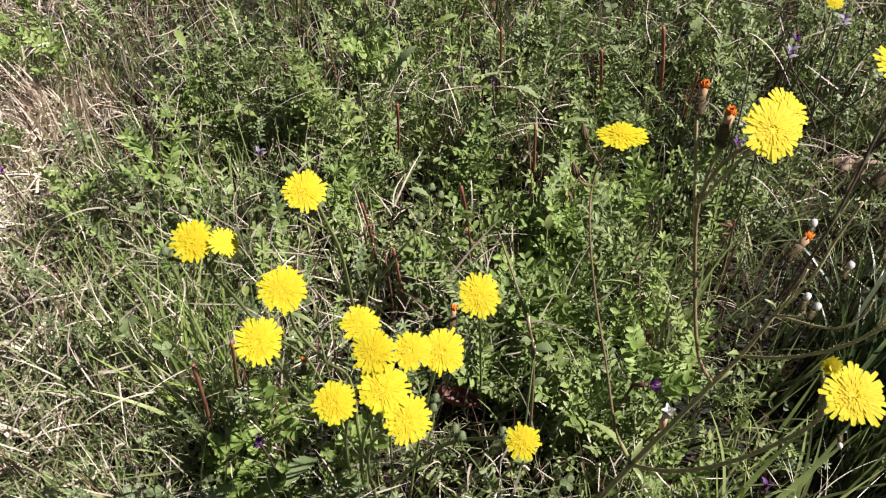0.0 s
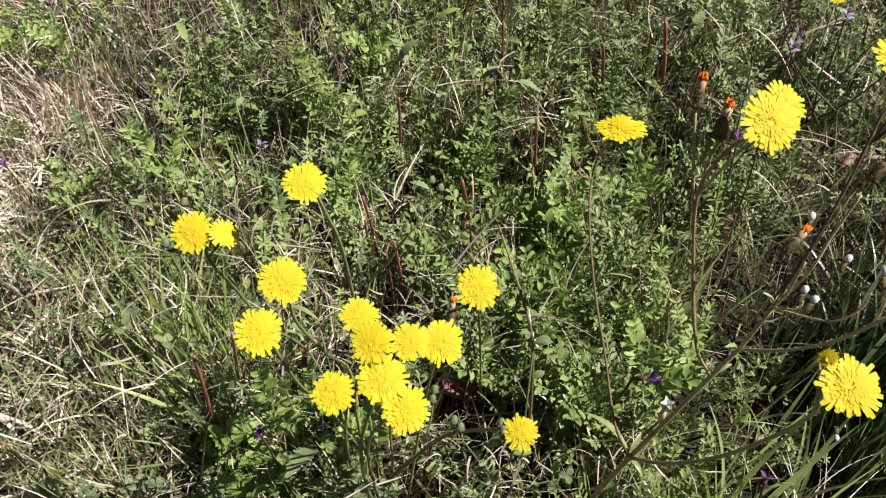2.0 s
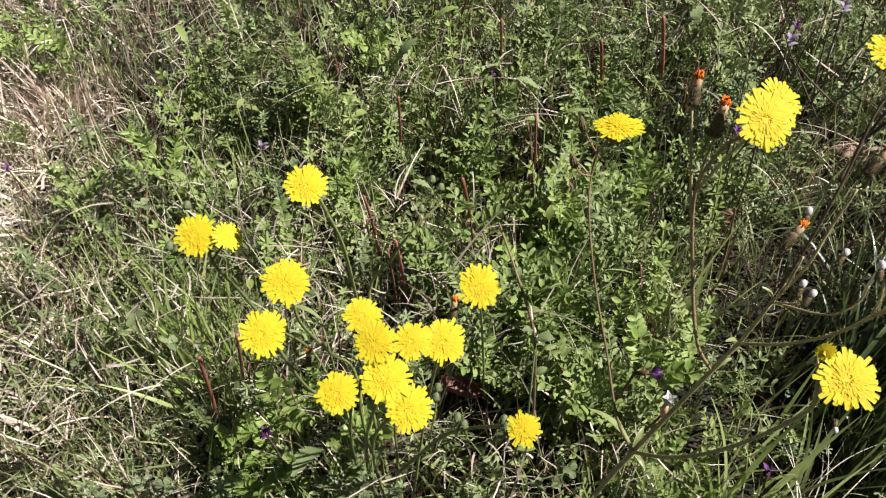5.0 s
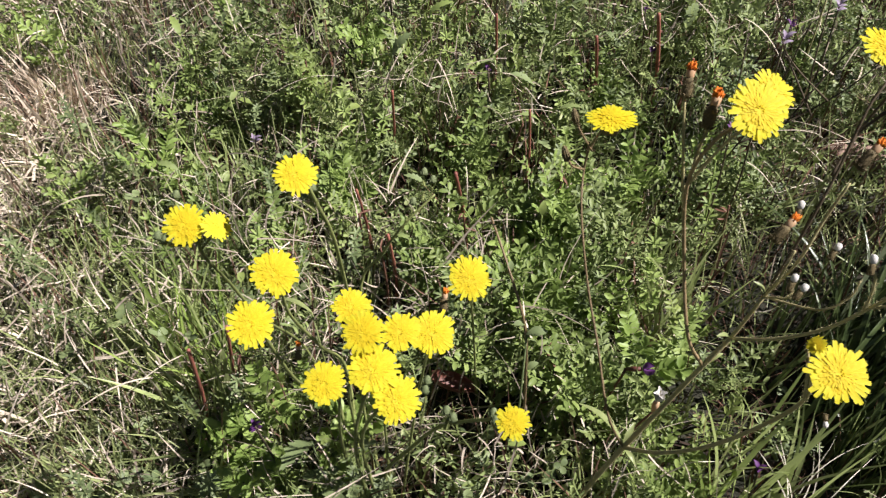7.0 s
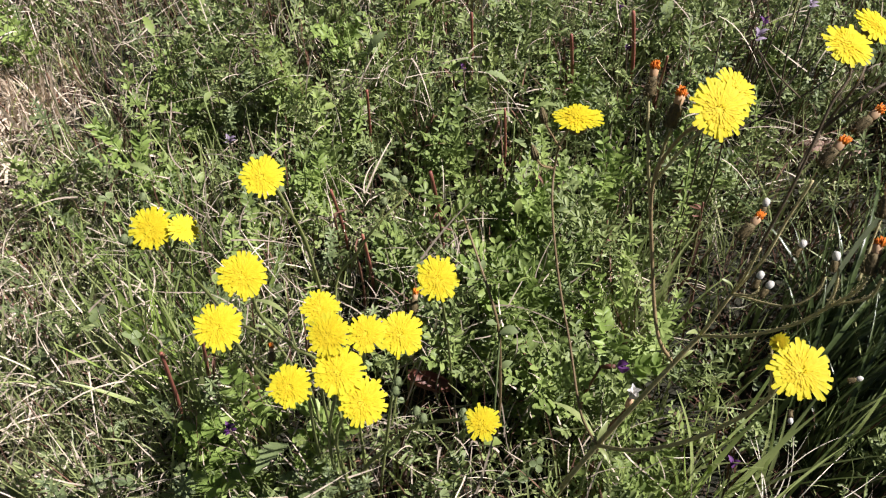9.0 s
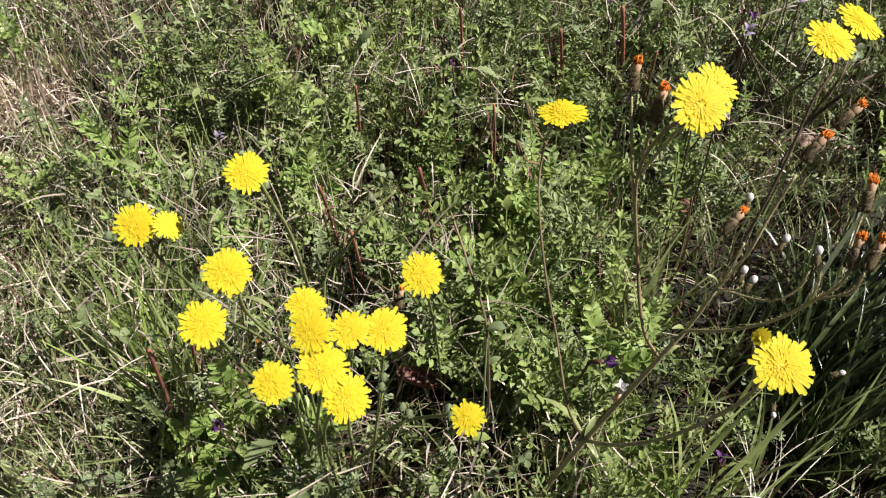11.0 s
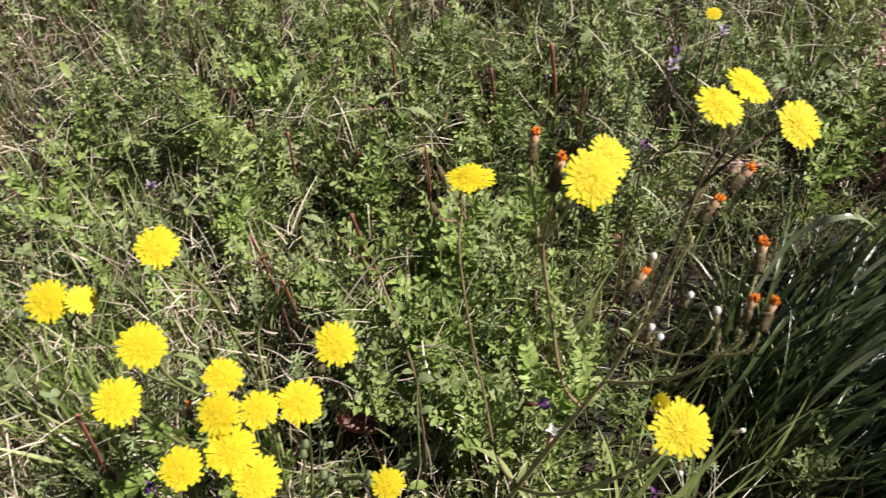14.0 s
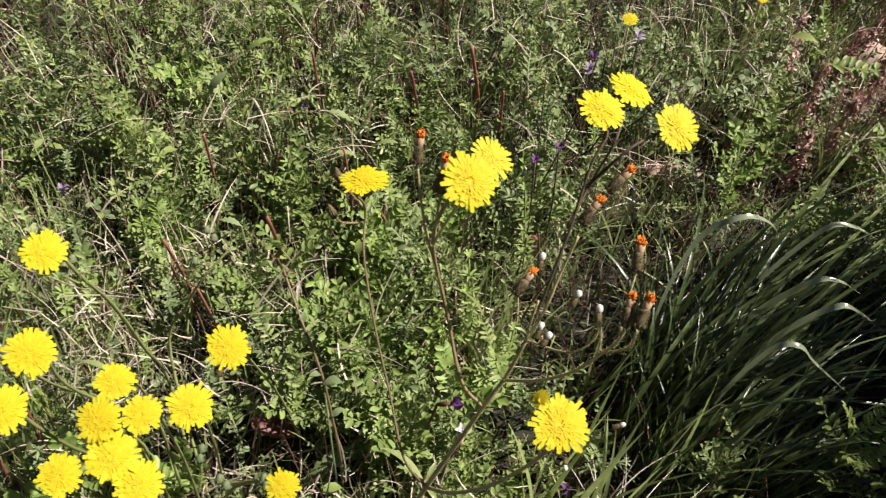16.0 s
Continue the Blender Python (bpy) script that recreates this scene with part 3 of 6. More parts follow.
CLOSED = mesh_of("closed_bud", *joined([lathe([(0.05, 0.0), (0.16, 0.06), (0.21, 0.22), (0.20, 0.48), (0.15, 0.78), (0.07, 0.98), (0.02, 1.02)], 12, 0.16, random.Random(9))]
    + [tube([(0.16 * math.cos(a), 0.16 * math.sin(a), 0.04), (0.215 * math.cos(a), 0.215 * math.sin(a), 0.4), (0.12 * math.cos(a), 0.12 * math.sin(a), 0.9)], [0.03, 0.035, 0.012], 4) for a in np.linspace(0, 5.7, 10)]), M_CALYX)


def closed_bud(owner, p, n, length, seed):
    part("closed_bud", CLOSED, owner, facing(Vector(p) - owner.location, n, seed, length), "narrow closed bud with dark olive bracts")


hawksbeard_low = plant("hawksbeard_plant", (-0.045, 0.215, 0), "bushy hawksbeard with a cluster of open yellow flowers")
hawksbeard_tall = plant("hawksbeard_plant", (0.07, 0.195, 0), "branched hawksbeard with yellow flowers, orange spent heads and white seed heads")
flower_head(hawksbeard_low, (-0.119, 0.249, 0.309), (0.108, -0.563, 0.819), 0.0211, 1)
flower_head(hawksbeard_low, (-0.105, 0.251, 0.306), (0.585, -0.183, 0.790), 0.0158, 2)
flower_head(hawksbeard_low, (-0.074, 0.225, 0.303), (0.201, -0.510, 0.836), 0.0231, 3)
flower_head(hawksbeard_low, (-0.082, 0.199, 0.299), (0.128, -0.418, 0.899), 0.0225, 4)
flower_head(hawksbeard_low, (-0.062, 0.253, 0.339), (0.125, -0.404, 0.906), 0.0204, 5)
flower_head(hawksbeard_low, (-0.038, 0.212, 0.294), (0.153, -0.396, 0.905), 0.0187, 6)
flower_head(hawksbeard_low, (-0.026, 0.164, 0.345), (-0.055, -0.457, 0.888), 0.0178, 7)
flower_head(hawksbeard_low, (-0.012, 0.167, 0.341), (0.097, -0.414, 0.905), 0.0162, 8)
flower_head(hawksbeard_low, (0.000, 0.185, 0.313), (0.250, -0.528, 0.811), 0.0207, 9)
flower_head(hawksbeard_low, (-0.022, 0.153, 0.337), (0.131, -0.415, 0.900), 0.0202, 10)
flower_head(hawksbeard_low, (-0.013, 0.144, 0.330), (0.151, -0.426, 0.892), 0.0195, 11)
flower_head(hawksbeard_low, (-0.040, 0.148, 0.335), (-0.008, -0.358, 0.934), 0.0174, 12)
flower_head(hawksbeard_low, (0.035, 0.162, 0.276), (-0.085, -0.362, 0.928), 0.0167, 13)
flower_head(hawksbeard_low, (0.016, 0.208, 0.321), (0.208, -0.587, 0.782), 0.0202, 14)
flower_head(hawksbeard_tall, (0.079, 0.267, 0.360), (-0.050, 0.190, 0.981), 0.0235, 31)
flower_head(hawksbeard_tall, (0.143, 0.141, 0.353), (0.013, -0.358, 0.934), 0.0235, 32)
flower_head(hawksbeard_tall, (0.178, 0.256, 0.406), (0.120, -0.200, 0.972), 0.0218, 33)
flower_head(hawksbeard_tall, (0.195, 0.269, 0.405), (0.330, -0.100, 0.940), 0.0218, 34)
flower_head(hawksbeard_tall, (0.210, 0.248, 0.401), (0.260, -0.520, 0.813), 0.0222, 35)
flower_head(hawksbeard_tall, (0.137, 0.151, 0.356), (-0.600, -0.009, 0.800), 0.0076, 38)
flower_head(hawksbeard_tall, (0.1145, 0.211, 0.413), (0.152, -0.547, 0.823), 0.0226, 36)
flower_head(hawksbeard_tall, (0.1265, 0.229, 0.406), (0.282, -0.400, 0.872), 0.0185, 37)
stalk(hawksbeard_low, [(-0.045, 0.215, 0.000), (-0.051, 0.219, 0.130), (-0.022, 0.163, 0.329)], 0.0019, 0.0012, M_STEMGREEN)
stalk(hawksbeard_low, [(-0.039, 0.219, 0.000), (-0.046, 0.218, 0.140), (-0.013, 0.154, 0.322)], 0.0019, 0.0012, M_STEMGREEN)
stalk(hawksbeard_low, [(-0.055, 0.219, 0.000), (-0.061, 0.228, 0.120), (-0.036, 0.158, 0.327)], 0.0017, 0.0011, M_STEMGREEN)
stalk(hawksbeard_low, [(-0.041, 0.225, 0.000), (-0.054, 0.240, 0.150), (-0.026, 0.176, 0.337)], 0.0017, 0.0010, M_STEMGREEN)
stalk(hawksbeard_low, [(-0.033, 0.225, 0.000), (-0.033, 0.238, 0.140), (-0.012, 0.179, 0.333)], 0.0017, 0.0010, M_STEMGREEN)
stalk(hawksbeard_low, [(-0.029, 0.227, 0.000), (-0.014, 0.237, 0.140), (0.000, 0.197, 0.305)], 0.0017, 0.0010, M_STEMGREEN)
stalk(hawksbeard_low, [(-0.045, 0.235, 0.000), (-0.051, 0.267, 0.160), (-0.038, 0.224, 0.286)], 0.0017, 0.0010, M_STEMGREEN)
stalk(hawksbeard_low, [(-0.057, 0.229, 0.000), (-0.073, 0.281, 0.100), (-0.079, 0.236, 0.180), (-0.080, 0.209, 0.265), (-0.082, 0.209, 0.291)], 0.0019, 0.0012, M_STEMGREEN)
stalk(hawksbeard_low, [(-0.057, 0.235, 0.000), (-0.066, 0.301, 0.080), (-0.075, 0.276, 0.160), (-0.080, 0.247, 0.240), (-0.074, 0.235, 0.295)], 0.0020, 0.0012, M_STEMGREEN)
stalk(hawksbeard_low, [(-0.055, 0.245, 0.000), (-0.096, 0.322, 0.070), (-0.113, 0.291, 0.170), (-0.120, 0.276, 0.230), (-0.118, 0.253, 0.285), (-0.115, 0.257, 0.301)], 0.0019, 0.0011, M_STEMGREEN)
stalk(hawksbeard_low, [(-0.118, 0.253, 0.285), (-0.105, 0.261, 0.298)], 0.0010, 0.0008, M_STEMGREEN)
stalk(hawksbeard_low, [(-0.045, 0.250, 0.000), (-0.060, 0.329, 0.090), (-0.058, 0.306, 0.180), (-0.056, 0.282, 0.260), (-0.058, 0.266, 0.305), (-0.062, 0.263, 0.331)], 0.0020, 0.0013, M_STEMGREEN)
stalk(hawksbeard_low, [(-0.035, 0.250, 0.000), (-0.056, 0.339, 0.120), (-0.037, 0.344, 0.170), (-0.020, 0.346, 0.200), (-0.001, 0.357, 0.215)], 0.0019, 0.0010, M_STEMGREEN)
stalk(hawksbeard_low, [(-0.025, 0.227, 0.000), (-0.037, 0.231, 0.060), (-0.017, 0.224, 0.120), (0.003, 0.204, 0.190), (0.025, 0.182, 0.240), (0.033, 0.168, 0.268)], 0.0022, 0.0012, M_STEMGREEN)
stalk(hawksbeard_low, [(0.029, 0.303, 0.050), (0.024, 0.275, 0.160), (0.016, 0.218, 0.313)], 0.0015, 0.0010, M_STEMGREEN)
green_bud(hawksbeard_low, (-0.002, 0.308, 0.276), (0.249, 0.528, 0.812), 0.0048, 50)
green_bud(hawksbeard_low, (-0.013, 0.299, 0.268), (0.254, 0.529, 0.809), 0.0048, 51)
green_bud(hawksbeard_low, (-0.007, 0.318, 0.272), (0.252, 0.527, 0.811), 0.0048, 52)
green_bud(hawksbeard_low, (-0.128, 0.267, 0.308), (0.329, 0.528, 0.783), 0.0048, 53)
green_bud(hawksbeard_low, (-0.133, 0.244, 0.304), (0.330, 0.532, 0.780), 0.0048, 54)
green_bud(hawksbeard_low, (-0.130, 0.244, 0.302), (0.327, 0.532, 0.781), 0.0048, 55)
green_bud(hawksbeard_low, (-0.064, 0.264, 0.311), (0.290, 0.527, 0.799), 0.0048, 56)
green_bud(hawksbeard_low, (-0.060, 0.267, 0.313), (0.288, 0.526, 0.800), 0.0048, 57)
green_bud(hawksbeard_low, (-0.071, 0.263, 0.312), (0.294, 0.526, 0.798), 0.0048, 58)
green_bud(hawksbeard_low, (0.005, 0.172, 0.264), (0.226, 0.555, 0.800), 0.0048, 59)
green_bud(hawksbeard_low, (0.008, 0.169, 0.263), (0.224, 0.556, 0.800), 0.0048, 60)
green_bud(hawksbeard_low, (0.026, 0.166, 0.273), (0.212, 0.558, 0.803), 0.0048, 61)
green_bud(hawksbeard_low, (0.027, 0.163, 0.272), (0.211, 0.559, 0.802), 0.0048, 62)
green_bud(hawksbeard_low, (-0.004, 0.189, 0.262), (0.235, 0.550, 0.801), 0.0048, 63)
green_bud(hawksbeard_low, (-0.005, 0.185, 0.260), (0.235, 0.551, 0.801), 0.0048, 64)
stalk(hawksbeard_low, [(-0.017, 0.292, 0.262), (-0.014, 0.295, 0.264), (-0.013, 0.297, 0.267)], 0.0008, 0.0007, M_STEMGREEN)
stalk(hawksbeard_low, [(-0.007, 0.301, 0.270), (-0.006, 0.309, 0.270), (-0.007, 0.316, 0.270)], 0.0008, 0.0007, M_STEMGREEN)
stalk(hawksbeard_low, [(-0.004, 0.303, 0.271), (-0.002, 0.305, 0.273), (-0.002, 0.306, 0.275)], 0.0008, 0.0007, M_STEMGREEN)
stalk(hawksbeard_low, [(-0.122, 0.253, 0.292), (-0.124, 0.259, 0.299), (-0.128, 0.266, 0.306)], 0.0008, 0.0007, M_STEMGREEN)
stalk(hawksbeard_low, [(-0.123, 0.251, 0.292), (-0.126, 0.247, 0.296), (-0.130, 0.243, 0.302)], 0.0008, 0.0007, M_STEMGREEN)
stalk(hawksbeard_low, [(-0.123, 0.251, 0.292), (-0.127, 0.247, 0.297), (-0.133, 0.243, 0.303)], 0.0008, 0.0007, M_STEMGREEN)
stalk(hawksbeard_low, [(-0.059, 0.263, 0.303), (-0.061, 0.263, 0.306), (-0.064, 0.263, 0.310)], 0.0008, 0.0007, M_STEMGREEN)
stalk(hawksbeard_low, [(-0.058, 0.265, 0.304), (-0.058, 0.265, 0.308), (-0.060, 0.266, 0.312)], 0.0008, 0.0007, M_STEMGREEN)
stalk(hawksbeard_low, [(-0.061, 0.262, 0.302), (-0.065, 0.262, 0.306), (-0.070, 0.262, 0.311)], 0.0008, 0.0007, M_STEMGREEN)
stalk(hawksbeard_low, [(0.005, 0.171, 0.252), (0.006, 0.171, 0.258), (0.006, 0.170, 0.263)], 0.0008, 0.0007, M_STEMGREEN)
stalk(hawksbeard_low, [(0.027, 0.164, 0.267), (0.027, 0.165, 0.270), (0.026, 0.165, 0.273)], 0.0008, 0.0007, M_STEMGREEN)
stalk(hawksbeard_low, [(-0.007, 0.177, 0.245), (-0.005, 0.182, 0.253), (-0.004, 0.187, 0.261)], 0.0008, 0.0007, M_STEMGREEN)
stalk(hawksbeard_tall, [(0.070, 0.195, 0.000), (0.097, 0.206, 0.100), (0.110, 0.206, 0.158), (0.137, 0.211, 0.242), (0.146, 0.214, 0.263), (0.154, 0.217, 0.294)], 0.0026, 0.0011)
stalk(hawksbeard_tall, [(0.110, 0.206, 0.158), (0.120, 0.184, 0.198), (0.136, 0.172, 0.232), (0.149, 0.163, 0.274), (0.151, 0.156, 0.308), (0.140, 0.149, 0.343)], 0.0015, 0.0010)
stalk(hawksbeard_tall, [(0.151, 0.156, 0.306), (0.139, 0.150, 0.341), (0.137, 0.155, 0.350)], 0.0007, 0.0006)
stalk(hawksbeard_tall, [(0.110, 0.206, 0.158), (0.096, 0.209, 0.193), (0.090, 0.237, 0.219), (0.084, 0.266, 0.243), (0.080, 0.294, 0.273), (0.082, 0.311, 0.293), (0.075, 0.267, 0.351), (0.079, 0.271, 0.352)], 0.0009, 0.0007, M_STEMRED)
stalk(hawksbeard_tall, [(0.154, 0.217, 0.294), (0.160, 0.222, 0.334), (0.167, 0.231, 0.360), (0.174, 0.243, 0.386), (0.181, 0.251, 0.396), (0.178, 0.262, 0.398)], 0.0009, 0.0007, M_STEMDARK)
stalk(hawksbeard_tall, [(0.166, 0.232, 0.359), (0.178, 0.246, 0.374), (0.186, 0.251, 0.395), (0.195, 0.275, 0.397)], 0.0009, 0.0007, M_STEMDARK)
stalk(hawksbeard_tall, [(0.173, 0.241, 0.374), (0.188, 0.242, 0.395), (0.206, 0.254, 0.393)], 0.0009, 0.0007, M_STEMDARK)
stalk(hawksbeard_tall, [(0.154, 0.217, 0.294), (0.156, 0.210, 0.329), (0.161, 0.215, 0.349), (0.166, 0.219, 0.368)], 0.0009, 0.0007)
stalk(hawksbeard_tall, [(0.154, 0.217, 0.294), (0.149, 0.206, 0.323), (0.151, 0.208, 0.339)], 0.0007, 0.0006)
stalk(hawksbeard_tall, [(0.146, 0.214, 0.263), (0.158, 0.200, 0.284), (0.167, 0.187, 0.312), (0.173, 0.180, 0.337), (0.176, 0.177, 0.350), (0.176, 0.176, 0.360)], 0.0011, 0.0007)
stalk(hawksbeard_tall, [(0.173, 0.180, 0.337), (0.180, 0.174, 0.350), (0.180, 0.174, 0.362)], 0.0007, 0.0006)
stalk(hawksbeard_tall, [(0.171, 0.180, 0.336), (0.170, 0.180, 0.348), (0.168, 0.182, 0.358)], 0.0007, 0.0005)
stalk(hawksbeard_tall, [(0.177, 0.180, 0.353), (0.180, 0.187, 0.360), (0.184, 0.196, 0.370)], 0.0007, 0.0006)
stalk(hawksbeard_tall, [(0.154, 0.217, 0.294), (0.167, 0.197, 0.312), (0.176, 0.196, 0.322), (0.179, 0.199, 0.330)], 0.0007, 0.0005)
stalk(hawksbeard_tall, [(0.154, 0.217, 0.294), (0.154, 0.201, 0.315), (0.154, 0.201, 0.321)], 0.0006, 0.0005)
bract(hawksbeard_tall, (0.110, 0.206, 0.158), 60, 30, 0.016, 0.0040)
bract(hawksbeard_tall, (0.110, 0.206, 0.158), 300, -10, 0.012, 0.0030)
bract(hawksbeard_tall, (0.137, 0.211, 0.242), 20, 30, 0.012, 0.0035)
bract(hawksbeard_tall, (0.137, 0.211, 0.242), 170, 40, 0.014, 0.0040)
bract(hawksbeard_tall, (0.146, 0.214, 0.263), 200, 35, 0.012, 0.0030)
bract(hawksbeard_tall, (0.154, 0.217, 0.294), 40, 30, 0.012, 0.0030)
bract(hawksbeard_tall, (0.154, 0.217, 0.294), 150, 45, 0.010, 0.0030)
stalk(hawksbeard_tall, [(0.079, 0.290, 0.318), (0.072, 0.291, 0.330), (0.069, 0.290, 0.337)], 0.0007, 0.0005, M_STEMRED)
stalk(hawksbeard_tall, [(0.077, 0.293, 0.302), (0.069, 0.282, 0.315), (0.065, 0.278, 0.324)], 0.0007, 0.0005, M_STEMRED)
closed_bud(hawksbeard_tall, (0.069, 0.290, 0.336), (-0.25, 0.25, 0.92), 0.0085, 66)
closed_bud(hawksbeard_tall, (0.065, 0.278, 0.323), (-0.30, 0.25, 0.90), 0.0085, 67)
spent_bud(hawksbeard_tall, (0.139, 0.207, 0.346), (0.604, 0.377, 0.702), 0.0145, 70)
spent_bud(hawksbeard_tall, (0.165, 0.218, 0.377), (0.602, 0.378, 0.704), 0.0145, 71)
spent_bud(hawksbeard_tall, (0.177, 0.227, 0.386), (0.700, 0.286, 0.655), 0.0145, 72)
spent_bud(hawksbeard_tall, (0.183, 0.195, 0.372), (0.184, 0.573, 0.799), 0.0145, 73)
spent_bud(hawksbeard_tall, (0.175, 0.176, 0.362), (0.241, 0.566, 0.788), 0.0145, 74)
spent_bud(hawksbeard_tall, (0.179, 0.173, 0.365), (0.392, 0.533, 0.750), 0.0145, 75)
seed_bud(hawksbeard_tall, (0.153, 0.221, 0.344), (0.271, 0.547, 0.792), 0.0082, 76)
seed_bud(hawksbeard_tall, (0.167, 0.208, 0.333), (0.498, 0.461, 0.735), 0.0082, 77)
seed_bud(hawksbeard_tall, (0.169, 0.185, 0.352), (0.125, 0.603, 0.788), 0.0082, 78)
seed_bud(hawksbeard_tall, (0.150, 0.198, 0.324), (0.353, 0.504, 0.789), 0.0082, 79)
seed_bud(hawksbeard_tall, (0.151, 0.193, 0.325), (0.548, 0.408, 0.730), 0.0082, 80)
seed_bud(hawksbeard_tall, (0.152, 0.144, 0.318), (-0.186, -0.945, -0.269), 0.0055, 81)
seed_bud(hawksbeard_tall, (0.169, 0.147, 0.334), (0.904, 0.018, 0.428), 0.0055, 82)
seed_bud(hawksbeard_tall, (0.155, 0.152, 0.323), (-0.821, 0.207, 0.532), 0.0055, 83)
stalk(hawksbeard_tall, [(0.137, 0.211, 0.242), (0.123, 0.211, 0.270), (0.115, 0.226, 0.309), (0.106, 0.229, 0.357), (0.109, 0.224, 0.387), (0.116, 0.217, 0.403)], 0.0012, 0.0009, M_STEMRED)
stalk(hawksbeard_tall, [(0.106, 0.229, 0.357), (0.114, 0.226, 0.383), (0.130, 0.233, 0.397)], 0.0009, 0.0007)
stalk(hawksbeard_tall, [(0.106, 0.229, 0.357), (0.108, 0.234, 0.373), (0.108, 0.232, 0.385)], 0.0009, 0.0007)
stalk(hawksbeard_tall, [(0.112, 0.228, 0.323), (0.102, 0.232, 0.369), (0.099, 0.242, 0.393)], 0.0009, 0.0007)
spent_bud(hawksbeard_tall, (0.107, 0.232, 0.385), (0.276, 0.534, 0.800), 0.0160, 90)
spent_bud(hawksbeard_tall, (0.099, 0.241, 0.393), (0.151, 0.573, 0.806), 0.0138, 91)
spent_bud(hawksbeard_low, (0.004, 0.224, 0.272), (0.123, 0.553, 0.824), 0.0125, 92)
spent_bud(hawksbeard_low, (-0.087, 0.263, 0.164), (0.058, 0.565, 0.823), 0.0120, 93)


# ---- the leaf cover ----
X0, X1, Y0, Y1 = -0.75, 0.95, 0.02, 1.12
FAR = 1.7


def cover(name, heap, mat, label, category):
    return tagged(new(name, heap.mesh(name, mat)), label, category, kind="stuff")


def beyond(x, y):
    """1 outside the well-seen stretch."""
    return ((x < X0) | (x > X1) | (y < Y0) | (y > Y1)).astype(float)


def sow_all(count, outer, weight):
    """Places in the well-seen stretch, and a thinner spread round it."""
    x, y = sow(count, X0, X1, Y0, Y1, weight)
    def thinning(p, q):   # sparser with the distance from the well-seen stretch
        gap = np.maximum(np.maximum(X0 - p, p - X1), np.maximum(Y0 - q, q - Y1))
        return beyond(p, q) * weight(p, q) * np.exp(-np.clip(gap, 0, 9) / 0.32)
    a, b = sow(4 * outer, -FAR, FAR + 0.2, -FAR + 0.5, FAR + 0.5, thinning)
    return np.concatenate([x, a]), np.concatenate([y, b])


def vetch_cover():
    heap = Heap()
    w = lambda x, y: np.clip((1 - 0.85 * dryness(x, y)) * (1 - 0.9 * np.clip(shade_hollow(x, y), 0, 1)) * (1 - 0.45 * rusty(x, y)) * (1 - 0.85 * bare(x, y)) * np.where(GAP(x, y) > 0.70, 0.15, 1.0)
                             * (0.35 + 0.85 * LUMP(x, y)) * (1 - 0.95 * near(x, y, -0.21, 0.31, 0.12, 0.15)) * (1 - 0.7 * near(x, y, -0.04, 0.38, 0.12, 0.07)), 0, 1)
    for s in range(8):
        pat = vetch_pattern(s, 7 + s % 3, 0.034 + 0.003 * (s % 5), (0.0082 + 0.0008 * (s % 3), 0.0025 + 0.0005 * (s % 4)))
        x, y = sow_all(430, 500, w)
        z = canopy(x, y) * (0.25 + 0.85 * R.random(len(x)) ** 0.7)
        mats = frames_of(R.uniform(0, 2 * np.pi, len(x)), R.uniform(0.0, 1.45, len(x)), R.normal(0, 0.7, len(x))) * R.uniform(0.65, 1.2, len(x))[:, None, None]
        heap.add(pat, mats, np.stack([x, y, z - 0.012], 1))
    for s in range(6):   # whole shoots, gathered in clumps
        pat = shoot_pattern(s + 30, 0.040 + 0.006 * (s % 3), 6 + s % 3, 4, (0.0074 + 0.0006 * s, 0.0029 + 0.0003 * s))
        x, y = sow_all(330, 120, lambda x, y: w(x, y) * np.clip((CLUMPY(x, y) - 0.36) * 3.2, 0.04, 1))
        mats = frames_of(R.uniform(0, 2 * np.pi, len(x)), R.normal(0, 0.35, len(x)), R.normal(0, 0.35, len(x))) * R.uniform(0.7, 1.15, len(x))[:, None, None]
        heap.add(pat, mats, np.stack([x, y, canopy(x, y) * 0.62 - 0.012], 1))
    return cover("vetch_leaves", heap, M_VETCH, "dense green cover of feathery vetch leaves", "vetch")


def clover_cover():
    heap = Heap()
    w = lambda x, y: np.clip((CLOVERY(x, y) > 0.56) * 0.55 * (1 - 0.8 * dryness(x, y)) * (1 - 0.8 * near(x, y, -0.18, 0.32, 0.08, 0.16)) + near(x, y, -0.28, 0.30, 0.08, 0.09) + 0.12, 0, 1) * (1 - 0.85 * bare(x, y)) * (1 - 0.85 * np.clip(shade_hollow(x, y), 0, 1))
    for s in range(5):
        x, y = sow_all(800, 600, w)
        z = canopy(x, y) * (0.5 + 0.6 * R.random(len(x)))
        mats = frames_of(R.uniform(0, 2 * np.pi, len(x)), R.normal(0, 0.4, len(x)), R.normal(0, 0.4, len(x))) * R.uniform(0.6, 1.25, len(x))[:, None, None]
        heap.add(clover_pattern(s), mats, np.stack([x, y, z], 1))
    return cover("clover_leaves", heap, M_CLOVER, "small green three-part clover leaves", "clover")


def broad_cover():
    heap = Heap()
    for s in range(5):
        x, y = sow_all(300, 150, lambda x, y: np.clip(0.35 + 0.8 * CLOVERY(x, y) - 0.7 * dryness(x, y) - 0.9 * shade_hollow(x, y) - 0.7 * bare(x, y), 0, 1))
        z = canopy(x, y) * (0.45 + 0.65 * R.random(len(x)))
        mats = frames_of(R.uniform(0, 2 * np.pi, len(x)), R.normal(0.35, 0.5, len(x)), R.normal(0, 0.5, len(x))) * R.uniform(0.7, 1.35, len(x))[:, None, None]
        heap.add(oval_pattern(s), mats, np.stack([x, y, z], 1))
    return cover("broad_leaves", heap, M_BRIGHT, "scattered fresh green oval herb leaves", "herb leaves")


